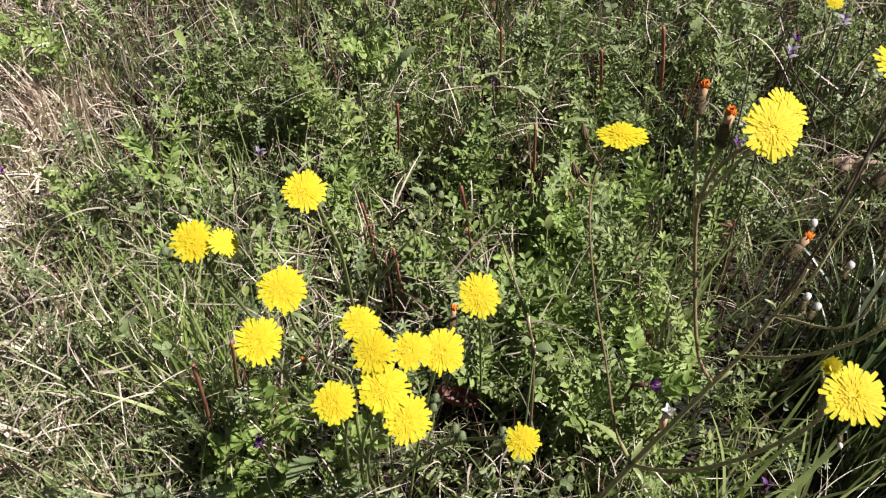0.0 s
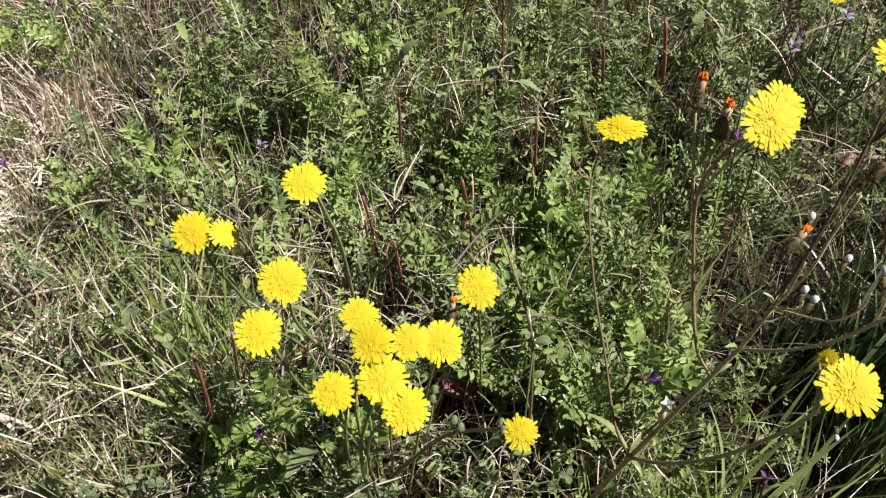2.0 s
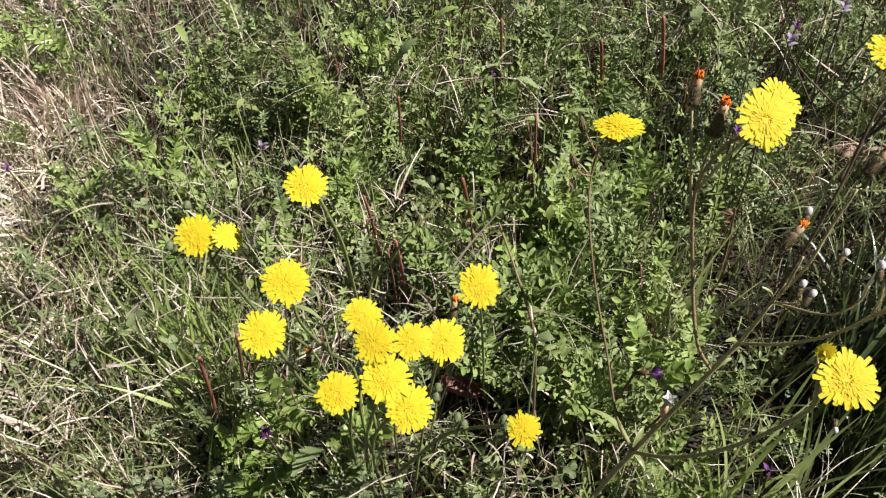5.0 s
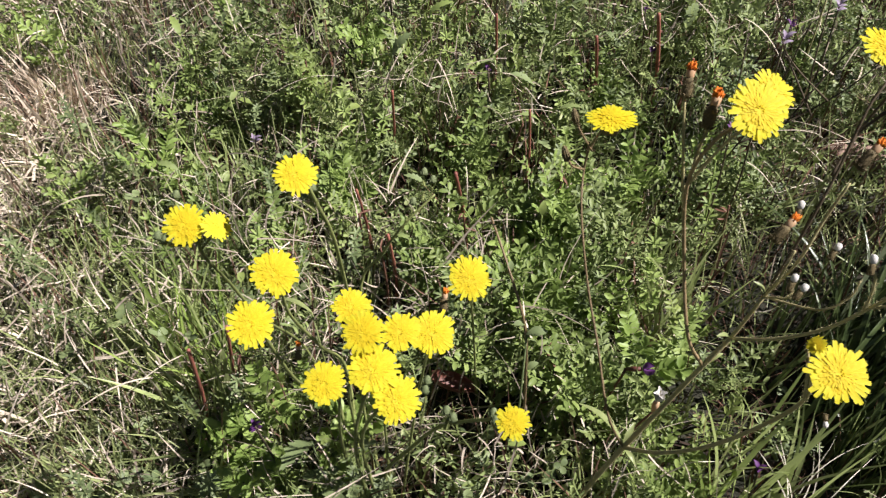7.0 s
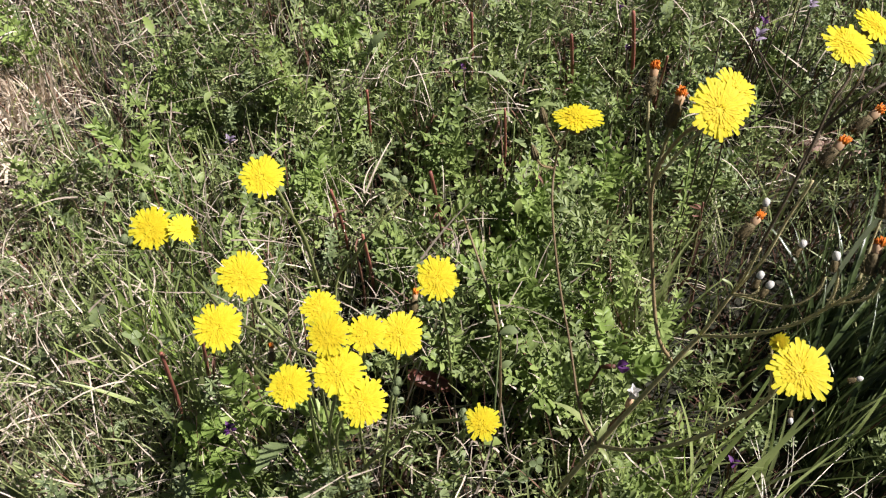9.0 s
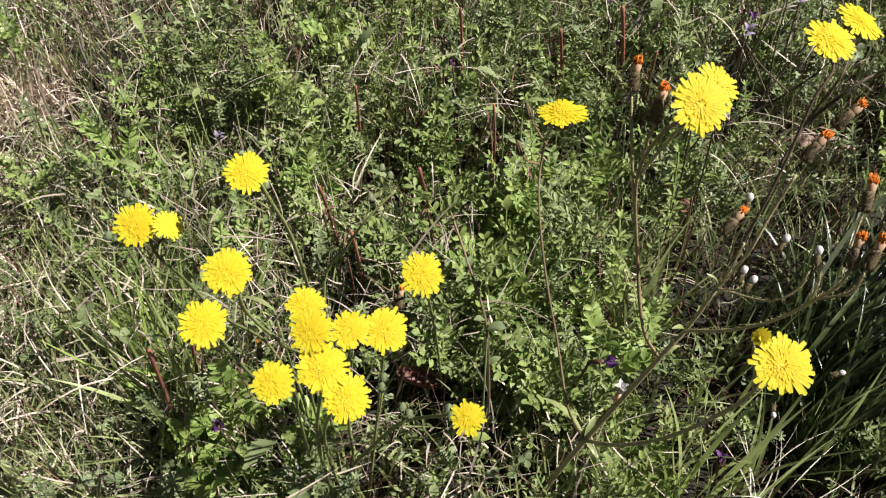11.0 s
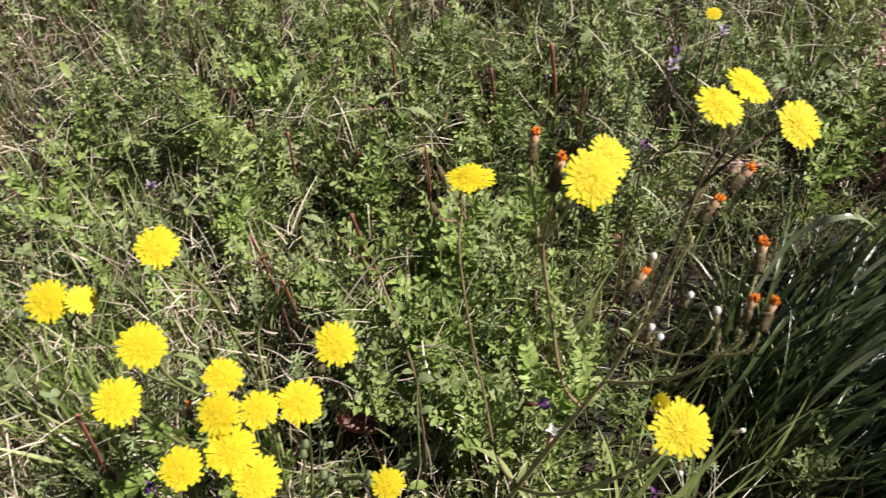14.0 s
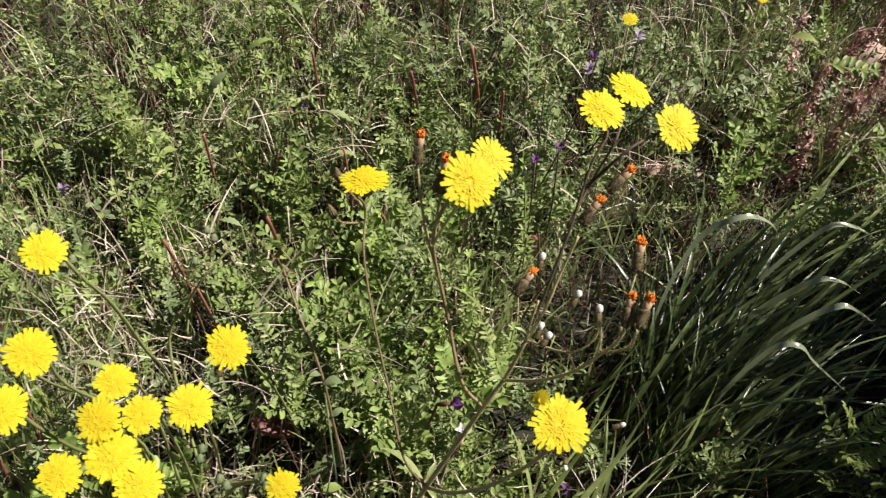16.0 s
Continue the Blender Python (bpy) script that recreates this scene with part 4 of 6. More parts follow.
def bedstraw_cover():
    heap = Heap()
    for s in range(4):
        x, y = sow_all(110, 90, lambda x, y: np.clip(0.9 - dryness(x, y) - shade_hollow(x, y) - 0.8 * bare(x, y), 0, 1))
        mats = frames_of(R.uniform(0, 2 * np.pi, len(x)), R.normal(0, 0.25, len(x)), R.normal(0, 0.25, len(x))) * R.uniform(0.8, 1.4, len(x))[:, None, None]
        heap.add(whorl_pattern(s), mats, np.stack([x, y, canopy(x, y) * 0.5], 1))
    return cover("bedstraw_shoots", heap, M_CLOVER, "upright bedstraw shoots with rings of narrow leaves", "bedstraw")


def medick_cover():
    heap = Heap()
    for s in range(3):
        x, y = sow_all(900, 700, lambda x, y: np.clip(1 - 0.6 * dryness(x, y) - 0.7 * near(x, y, -0.19, 0.33, 0.10, 0.15) - 0.9 * shade_hollow(x, y) - 0.7 * bare(x, y), 0, 1))
        z = canopy(x, y) * (0.15 + 0.9 * R.random(len(x)))
        mats = frames_of(R.uniform(0, 2 * np.pi, len(x)), R.normal(0, 0.7, len(x)), R.normal(0, 0.7, len(x))) * R.uniform(0.35, 0.7, len(x))[:, None, None]
        heap.add(clover_pattern(s + 20), mats, np.stack([x, y, z], 1))
    return cover("medick_leaves", heap, M_VETCH, "tiny three-part medick leaves low among the grass", "medick")


def blades(heap, x, y, z0, length, heading, lean, droop, width, seg=6, fold=0.0, twist=0.6, wave=0.10):
    """Grass blades from (x, y, z0): they rise, lean towards heading and droop at the end."""
    k = len(x)
    u = np.linspace(0, 1, seg + 1)[None, :]
    out = length[:, None] * (np.sin(lean)[:, None] * u + droop[:, None] * 0.6 * u ** 2)
    up = length[:, None] * (np.cos(lean)[:, None] * u - droop[:, None] * 0.75 * u ** 2.4)
    bend = R.normal(0, wave, k)[:, None] * length[:, None] * u ** 2
    h = np.stack([np.cos(heading), np.sin(heading)], 1)
    px = x[:, None] + h[:, 0:1] * out - h[:, 1:2] * bend
    py = y[:, None] + h[:, 1:2] * out + h[:, 0:1] * bend
    pz = np.maximum(z0[:, None] + up, 0.002)
    lines = np.stack([px, py, pz], 2)
    a = heading + np.pi / 2 + R.normal(0, twist, k)
    sides = np.stack([np.cos(a), np.sin(a), R.normal(0, 0.25, k)], 1)
    sides /= np.linalg.norm(sides, axis=1)[:, None]
    taper = (1 - u ** 2.2) * 0.92 + 0.08
    heap.ribbons(lines, width[:, None] * taper, sides, fold)


def grass_cover():
    heap = Heap()
    w = lambda x, y: np.clip(0.25 + 0.75 * TUFTY(x, y) + 0.5 * near(x, y, -0.2, 0.3, 0.2, 0.15), 0, 1) * (1 - 0.5 * dryness(x, y)) * (1 - 0.5 * rusty(x, y)) * (1 - 0.75 * bare(x, y)) * (1 - 0.82 * np.clip(shade_hollow(x, y), 0, 1)) * (1 - 0.6 * near(x, y, 0.24, 0.22, 0.11, 0.06))
    x, y = sow_all(27000, 14000, w)
    k = len(x)
    blades(heap, x, y, np.zeros(k), R.uniform(0.04, 0.13, k), R.uniform(0, 2 * np.pi, k), np.abs(R.normal(0.3, 0.35, k)), np.abs(R.normal(0.25, 0.3, k)), R.uniform(0.0007, 0.0024, k))
    x, y = sow_all(2800, 500, lambda x, y: np.clip(1 - dryness(x, y) - shade_hollow(x, y) - 0.6 * bare(x, y), 0, 1))
    k = len(x)   # thin upright flowering stems
    blades(heap, x, y, np.zeros(k), R.uniform(0.08, 0.165, k), R.uniform(0, 2 * np.pi, k), np.abs(R.normal(0.1, 0.15, k)), np.abs(R.normal(0.05, 0.15, k)), R.uniform(0.0008, 0.0015, k))
    x, y = sow(9000, X0, -0.08, Y0, 0.62, lambda x, y: near(x, y, -0.24, 0.30, 0.13, 0.20))
    k = len(x)   # fine bent grass over the straw
    blades(heap, x, y, canopy(x, y) * 0.5 * R.random(k), R.uniform(0.035, 0.085, k), R.normal(1.5, 1.0, k), np.abs(R.normal(0.55, 0.35, k)), np.abs(R.normal(0.3, 0.35, k)), R.uniform(0.0009, 0.0024, k), seg=7, wave=0.2, twist=1.0)
    # small tufts, each fanning out from one root
    x, y = sow(950, X0, X1, Y0, Y1, lambda x, y: np.clip(1.3 * TUFTY(x, y) + 0.05 + 0.5 * near(x, y, -0.2, 0.28, 0.12, 0.14), 0.05, 1) * (1 - 0.95 * np.clip(shade_hollow(x, y), 0, 1)) * (1 - 0.8 * near(x, y, 0.24, 0.22, 0.11, 0.06)) * (1 - 0.55 * dryness(x, y)) * (1 - 0.6 * rusty(x, y)))
    n = R.integers(7, 17, len(x))
    tall, x, y = np.repeat(R.uniform(0.06, 0.125, len(x)), n), np.repeat(x, n), np.repeat(y, n)
    k = len(x)
    blades(heap, x + R.normal(0, 0.005, k), y + R.normal(0, 0.005, k), np.zeros(k), tall * R.uniform(0.6, 1.15, k), R.uniform(0, 2 * np.pi, k), np.abs(R.normal(0.25, 0.2, k)), np.abs(R.normal(0.3, 0.3, k)), R.uniform(0.0012, 0.0030, k), seg=8, fold=0.14, wave=0.06)
    # single clumps that stand out of the cover
    for cx, cy, n, tall, spread in ((0.178, 0.386, 26, 0.17, 0.02), (-0.158, 0.424, 30, 0.13, 0.02), (-0.165, 0.30, 70, 0.15, 0.025), (0.21, 0.24, 8, 0.16, 0.025), (0.25, 0.235, 7, 0.17, 0.03),
                                   (-0.16, 0.53, 12, 0.12, 0.015), (0.0, 0.62, 16, 0.14, 0.03), (-0.30, 0.20, 30, 0.10, 0.04), (0.47, 0.72, 30, 0.16, 0.04)):
        blades(heap, R.normal(cx, spread, n), R.normal(cy, spread, n), np.zeros(n), R.uniform(0.6, 1.1, n) * tall, R.uniform(0, 2 * np.pi, n), np.abs(R.normal(0.15, 0.15, n)), np.abs(R.normal(0.1, 0.2, n)), R.uniform(0.002, 0.0042, n), fold=0.18)
    return cover("meadow_grass", heap, M_GRASS, "fine green grass blades between the vetch", "grass")


def straw_cover():
    heap = Heap()
    w = lambda x, y: np.clip(0.46 + 0.2 * dryness(x, y) + 0.35 * near(x, y, -0.19, 0.33, 0.13, 0.18) + 0.55 * near(x, y, -0.02, 0.38, 0.16, 0.08) + 0.3 * (GAP(x, y) > 0.68) - (0.45 * bare(x, y) + 0.75 * np.clip(shade_hollow(x, y), 0, 1)) * (x > 0.1), 0, 1)
    x, y = sow_all(30000, 10000, w)
    k = len(x)
    z = canopy(x, y) * (0.35 + 0.8 * R.random(k))
    blades(heap, x, y, z, 0.014 + 0.050 * R.random(k) ** 1.6, R.uniform(0, 2 * np.pi, k), R.normal(1.0, 0.5, k), R.normal(0.15, 0.45, k), R.uniform(0.0006, 0.0017, k), seg=6, wave=0.28)
    x, y = sow(3500, X0, -0.15, Y0, Y1, dryness)
    k = len(x)
    blades(heap, x, y, canopy(x, y) * (0.3 + 0.8 * R.random(k)), R.uniform(0.015, 0.05, k), R.uniform(0, 2 * np.pi, k), R.normal(1.0, 0.5, k), R.normal(0.1, 0.4, k), R.uniform(0.0010, 0.0026, k), seg=5, wave=0.25)
    return cover("dry_straw", heap, M_STRAW, "pale dry straw and dead grass lying between the plants", "straw")


def straw_bank():
    """Bleached old grass in a thick bank at the west side: stubs that stand, and stalks that have slid down."""
    heap = Heap()
    x, y = sow(11000, -0.72, -0.20, 0.16, 1.05, lambda x, y: dryness(x, y) * (0.30 + 0.70 * near(x, y, -0.43, 0.62, 0.12, 0.20)))
    k = len(x)
    blades(heap, x, y, R.uniform(0.0, 0.04, k), R.uniform(0.02, 0.065, k), R.normal(-1.4, 1.5, k), np.abs(R.normal(0.85, 0.45, k)), np.abs(R.normal(0.2, 0.4, k)), R.uniform(0.0014, 0.0034, k), seg=5, twist=0.3, wave=0.25)
    for cx, cy, n in ((-0.428, 0.690, 60), (-0.400, 0.680, 55), (-0.452, 0.660, 50), (-0.36, 0.83, 22), (-0.45, 0.60, 40), (-0.41, 0.62, 44)):
        blades(heap, R.normal(cx, 0.019, n), R.normal(cy, 0.022, n), np.zeros(n), R.uniform(0.05, 0.11, n), R.normal(-1.2, 1.3, n), np.abs(R.normal(0.28, 0.22, n)), R.uniform(0, 0.2, n), R.uniform(0.0022, 0.0042, n), fold=0.12, wave=0.10)
    return cover("straw_bank", heap, M_PALE, "bleached old grass stubs and stalks in a thick bank", "straw")


def dead_cover():
    heap = Heap()
    x, y = sow_all(9000, 2000, lambda x, y: 0.42 + 0.05 * rusty(x, y) + 0.10 * bare(x, y) + 0.3 * (GAP(x, y) > 0.6))
    k = len(x)
    blades(heap, x, y, canopy(x, y) * R.random(k) * 0.6, R.uniform(0.03, 0.09, k), R.uniform(0, 2 * np.pi, k), np.abs(R.normal(0.5, 0.5, k)), R.normal(0.05, 0.15, k), R.uniform(0.0006, 0.0018, k), seg=4)
    x, y = sow_all(5200, 800, lambda x, y: 0.75 + 0.25 * bare(x, y) - 0.5 * dryness(x, y) - 0.6 * np.clip(shade_hollow(x, y), 0, 1))
    k = len(x)   # upright ones that reach above the leaves
    blades(heap, x, y, canopy(x, y) * 0.3, R.uniform(0.05, 0.10, k), R.uniform(0, 2 * np.pi, k), np.abs(R.normal(0.12, 0.15, k)), R.normal(0.02, 0.08, k), R.uniform(0.0009, 0.0020, k), seg=4)
    return cover("dead_stems", heap, M_BROWN, "thin brown dead stems among the leaves", "dead stems")


def litter_cover():
    heap = Heap()
    x, y = sow_all(12000, 3000, lambda x, y: np.clip(0.34 + 0.3 * bare(x, y), 0, 1))
    k = len(x)
    blades(heap, x, y, R.uniform(0.004, 0.018, k), R.uniform(0.02, 0.06, k), R.uniform(0, 2 * np.pi, k), R.normal(1.5, 0.12, k), R.normal(0.0, 0.1, k), R.uniform(0.0008, 0.0026, k), seg=4, wave=0.25)
    return cover("plant_litter", heap, M_LITTER, "plant litter flat on the soil, darkened for the shade between plants", "litter")


def tuft_cover():
    heap = Heap()
    n = 250
    a, r = R.uniform(0, 2 * np.pi, n), np.sqrt(R.random(n))
    x, y = 0.352 + 0.055 * r * np.cos(a), 0.285 + 0.09 * r * np.sin(a)
    blades(heap, x, y, np.zeros(n), R.uniform(0.10, 0.23, n), R.normal(0.55, 0.5, n), np.abs(R.normal(0.28, 0.20, n)), np.abs(R.normal(0.50, 0.22, n)), R.uniform(0.0016, 0.0040, n), seg=9, fold=0.15, twist=0.4)
    n = 170   # short close blades at the tuft's west foot, added to shade the ground there
    blades(heap, R.normal(0.318, 0.018, n), R.uniform(0.24, 0.40, n), np.zeros(n), R.uniform(0.05, 0.13, n), R.normal(0.8, 1.2, n), np.abs(R.normal(0.12, 0.12, n)), np.abs(R.normal(0.12, 0.12, n)), R.uniform(0.0016, 0.0034, n), seg=7, fold=0.15, twist=1.2)
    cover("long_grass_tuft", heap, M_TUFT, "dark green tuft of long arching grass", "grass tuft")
    # taller grass to the east of the tuft, added out of view to shade it
    heap, n = Heap(), 1700
    x, y = R.normal(0.645, 0.025, n), R.uniform(0.08, 0.43, n)
    blades(heap, x, y, np.zeros(n), R.uniform(0.30, 0.54, n), R.normal(0.0, 1.0, n), np.abs(R.normal(0.08, 0.08, n)), np.abs(R.normal(0.10, 0.1, n)), R.uniform(0.003, 0.006, n), seg=7, fold=0.15)
    cover("tall_grass", heap, M_TUFT, "tall dark green grass added out of view to shade the tuft", "grass")


def clump(name, label, cx, cy, n, spread, lengths, heading, lean, droop, widths, mat, z0=0.0, twist=0.3, wave=0.1):
    """A clump whose blades can be told apart: each is a part of its own."""
    e = tagged(new(name), label, "grass clump", "grass clumps")
    e.location = (cx, cy, 0)
    for i in range(n):
        heap = Heap()
        one = lambda lo, hi: R.uniform(lo, hi, 1)
        blades(heap, R.normal(0, spread, 1), R.normal(0, spread, 1), np.full(1, z0), one(*lengths), R.normal(heading[0], heading[1], 1), np.abs(R.normal(lean[0], lean[1], 1)), np.abs(R.normal(droop[0], droop[1], 1)), one(*widths), seg=10, fold=0.14, twist=twist, wave=wave)
        part("blade", heap.mesh("blade", mat), e)
    return e


vetch_cover(), clover_cover(), medick_cover(), broad_cover(), bedstraw_cover(), grass_cover(), straw_cover(), straw_bank(), dead_cover(), litter_cover(), tuft_cover()
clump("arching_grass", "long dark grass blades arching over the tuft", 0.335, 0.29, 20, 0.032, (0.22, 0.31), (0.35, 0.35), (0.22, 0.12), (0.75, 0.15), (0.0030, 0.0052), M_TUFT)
for cx, cy, n in ((0.372, 0.385, 4), (0.375, 0.315, 5)):
    clump("arching_grass", "long pale green grass blades arching over the dark tuft", cx, cy, n, 0.020, (0.27, 0.38), (0.25, 0.3), (0.18, 0.1), (0.52, 0.08), (0.0036, 0.0052), M_BLADE)
clump("arching_grass", "long pale green grass blades arching over the dark tuft", 0.350, 0.315, 13, 0.030, (0.22, 0.33), (0.35, 0.35), (0.20, 0.12), (0.58, 0.12), (0.0028, 0.0046), M_CLOVER)
arcs = tagged(new("arching_grass"), "pale glossy grass blades bent over above the dark tuft", "grass clump", "grass clumps")
arcs.location = (0.36, 0.32, 0)
for k, line in enumerate((((0.330, 0.365, 0), (0.328, 0.370, 0.10), (0.332, 0.367, 0.18), (0.352, 0.359, 0.212), (0.380, 0.362, 0.200), (0.405, 0.367, 0.168)),
                          ((0.375, 0.360, 0), (0.395, 0.366, 0.10), (0.418, 0.358, 0.188), (0.437, 0.354, 0.202), (0.476, 0.356, 0.178)),
                          ((0.370, 0.330, 0), (0.385, 0.340, 0.10), (0.407, 0.327, 0.170), (0.425, 0.322, 0.178), (0.452, 0.320, 0.160)),
                          ((0.372, 0.305, 0), (0.390, 0.312, 0.11), (0.408, 0.298, 0.180), (0.433, 0.296, 0.172), (0.469, 0.301, 0.138)),
                          ((0.345, 0.285, 0), (0.352, 0.286, 0.09), (0.362, 0.280, 0.160), (0.376, 0.274, 0.172), (0.395, 0.271, 0.152), (0.449, 0.270, 0.098)))):
    heap, bend = Heap(), np.array(smooth_line(line, 4)) - np.array(arcs.location)
    u = np.linspace(0, 1, len(bend))
    side = np.array([[0.25 * math.sin(2.1 * k), 0.95, 0.15]])
    heap.ribbons(bend[None], (0.0050 * (0.55 + 0.45 * np.sin(np.pi * np.minimum(1, 0.25 + 0.6 * u))) * (1.02 - u ** 5))[None], side / np.linalg.norm(side), 0.14)
    part("blade", heap.mesh("blade", M_GLOSSY), arcs)
for cx, cy, n, tall in ((0.205, 0.225, 4, 0.17), (0.235, 0.22, 5, 0.18), (0.27, 0.222, 3, 0.17), (0.172, 0.39, 7, 0.17), (-0.158, 0.424, 12, 0.13), (-0.168, 0.295, 14, 0.15), (-0.16, 0.53, 5, 0.12), (0.02, 0.60, 6, 0.14), (0.12, 0.47, 6, 0.14)):
    clump("grass_clump", "upright pale green grass blades in a small clump", cx, cy, n, 0.012, (0.6 * tall, 1.08 * tall), (0.9, 1.3), (0.12, 0.12), (0.12, 0.15), (0.0026, 0.0050), M_BLADE)
def loose_clump(cx, cy, n, tall, thin, wide):
    clump("grass_clump", "fresh green grass blades standing in a loose clump", cx, cy, n, 0.009, (0.55 * tall, 1.1 * tall), (0.9, 1.6), (0.14, 0.12), (0.18, 0.2), (thin, wide), M_BLADE)


for row in ((0.185, 0.361, 9, 0.13, 0.002, 0.0036), (0.256, 0.300, 8, 0.13, 0.002, 0.0036), (0.149, 0.493, 8, 0.09, 0.0018, 0.0034), (0.173, 0.504, 8, 0.09, 0.0018, 0.0034),
            (-0.195, 0.587, 12, 0.09, 0.002, 0.0036), (-0.077, 0.630, 8, 0.11, 0.0022, 0.004), (-0.141, 0.665, 6, 0.09, 0.002, 0.0036), (-0.145, 0.246, 10, 0.09, 0.0016, 0.0032)):
    loose_clump(*row)
for row in ((-0.011, 0.256, 12, 0.08, 0.0016, 0.0032), (0.020, 0.252, 12, 0.08, 0.0016, 0.0032), (-0.265, 0.379, 10, 0.07, 0.0014, 0.003), (-0.310, 0.415, 10, 0.07, 0.0014, 0.003),
            (-0.326, 0.367, 10, 0.06, 0.0014, 0.003), (0.232, 0.236, 3, 0.14, 0.0022, 0.0036), (0.315, 0.255, 4, 0.15, 0.0022, 0.0036)):
    loose_clump(*row)
for cx, cy, n, tall in ((-0.204, 0.316, 22, 0.16), (-0.197, 0.332, 14, 0.14), (-0.215, 0.340, 10, 0.14), (-0.194, 0.524, 9, 0.11), (-0.248, 0.415, 7, 0.10), (-0.205, 0.415, 8, 0.12), (-0.301, 0.440, 7, 0.09)):
    clump("grass_clump", "bright yellow-green grass blades in a dense clump", cx, cy, n, 0.010, (0.5 * tall, 1.1 * tall), (1.7, 0.45), (0.45, 0.14), (0.1, 0.1), (0.0022, 0.0044), M_BLADE, 0.0, 0.5)
for cx, cy, n, tall in ((-0.172, 0.335, 15, 0.15), (-0.185, 0.318, 12, 0.15), (-0.158, 0.318, 10, 0.14), (-0.150, 0.345, 8, 0.13), (0.195, 0.205, 6, 0.13), (0.172, 0.188, 6, 0.12)):
    clump("grass_clump", "lime green grass blades standing close together", cx, cy, n, 0.008, (0.6 * tall, 1.1 * tall), (2.4, 0.9), (0.28, 0.12), (0.10, 0.10), (0.0028, 0.0048), M_LIME, 0.0, 1.0)
for cx, cy in ((0.244, 0.219), (0.259, 0.211), (0.228, 0.207)):
    clump("bleached_grass", "curling bleached dry grass blades", cx, cy, 4, 0.010, (0.04, 0.07), (0.8, 0.9), (0.9, 0.3), (0.9, 0.3), (0.0006, 0.0013), M_BLEACHED, 0.06, 0.3, 0.6)


# ---- plants that stand out of the cover ----
def one_leaf(pattern, name, mat):
    v, tris, quads = pattern
    return mesh_of(name, v, [*tris, *quads], mat)


def vetch_plant(seed, height, mat, label, leaf=(0.0090, 0.0038), count=10):
    """An upright vetch shoot: a thin stem with feather leaves up both sides."""
    g = random.Random(seed)
    e = tagged(new("vetch_plant"), label, "vetch", "vetch shoots")
    bend = np.array((g.uniform(-0.3, 0.3), g.uniform(-0.3, 0.3), 0)) * height
    line = smooth_line([(0, 0, 0), bend * 0.35 + (0, 0, height * 0.5), bend + (0, 0, height)], 4)
    part("stem", mesh_of("stem", *tube(line, np.linspace(0.0011, 0.0006, len(line)), 5), mat), e)
    leaves = [one_leaf(vetch_pattern(seed * 5 + i, 6 + i, 0.036, leaf), "leaf", mat) for i in range(3)]
    for i in range(count):
        u = 0.25 + 0.75 * i / (count - 1)
        q = line[min(len(line) - 1, int(u * (len(line) - 1)))]
        m = Matrix.Translation(q) @ Matrix.Rotation(i * 2.4 + g.uniform(-0.4, 0.4), 4, "Z") @ Matrix.Rotation(-g.uniform(0.35, 0.8) - 0.5 * (i == count - 1), 4, "Y") @ Matrix.Scale(0.75 + 0.35 * math.sin(u * 2.6), 4)
        part("leaf", leaves[i % 3], e, m)
    return e


def bedstraw_plant(seed, height, rings, label):
    """An upright bedstraw: a square stem with star-shaped rings of narrow leaves, closer towards the tip."""
    g = random.Random(seed)
    e = tagged(new("bedstraw_plant"), label, "bedstraw", "bedstraw plants")
    lean = np.array((g.uniform(-0.12, 0.12), g.uniform(-0.12, 0.12), 0)) * height
    line = smooth_line([(0, 0, 0), lean * 0.4 + (0, 0, height * 0.5), lean + (0, 0, height)], 4)
    part("stem", mesh_of("stem", *tube(line, np.linspace(0.0011, 0.0007, len(line)), 4), M_BEDSTRAW), e)
    for i in range(rings):
        u = 0.25 + 0.75 * (i / (rings - 1)) ** 0.8
        verts, tris, quads = [], [], []
        size = 0.0125 * (1.1 - 0.45 * u)
        for k in range(7):
            a = k * 0.898 + i * 0.5 + g.uniform(-0.12, 0.12)
            way = np.array((math.cos(a), math.sin(a), g.uniform(0.15, 0.5) + 0.9 * (i == rings - 1)))
            way /= np.linalg.norm(way)
            up = np.array((0, 0, 1.0)) - way * way[2]
            leaflet((0, 0, 0), way, up / np.linalg.norm(up), size, size * 0.27, len(verts), verts, tris, quads, 0.1)
        part("leaf_ring", mesh_of("leaf_ring", verts, [*tris, *quads], M_BEDSTRAW), e, Matrix.Translation(line[min(len(line) - 1, round(u * (len(line) - 1)))]))
    return e


SHOOTS = [vetch_plant(1, 0.12, M_VETCH, "upright green vetch shoot with feathery leaves"), vetch_plant(2, 0.10, M_VETCH, "upright green vetch shoot with feathery leaves"),
          vetch_plant(3, 0.13, M_BRIGHT, "bright fresh green vetch shoot with feathery leaves"), vetch_plant(4, 0.115, M_FRESH, "lush fresh green vetch shoot with broad oval leaflets", (0.0088, 0.0046), 14),
          vetch_plant(5, 0.085, M_LIMELEAF, "bright lime green vetch with broad round leaflets", (0.0125, 0.0080), 7), vetch_plant(6, 0.105, M_LIMELEAF, "bright lime green vetch shoot with narrow leaflets", (0.0100, 0.0048), 10)]
SHOOTS[0].location, SHOOTS[1].location, SHOOTS[2].location = (0.155, 0.425, 0.0), (0.10, 0.37, 0.0), (0.435, 0.225, 0.0)
SHOOTS[3].location, SHOOTS[4].location, SHOOTS[5].location = (0.045, 0.33, -0.01), (-0.131, 0.268, -0.005), (0.088, 0.452, 0.0)
spots = random.Random(21)
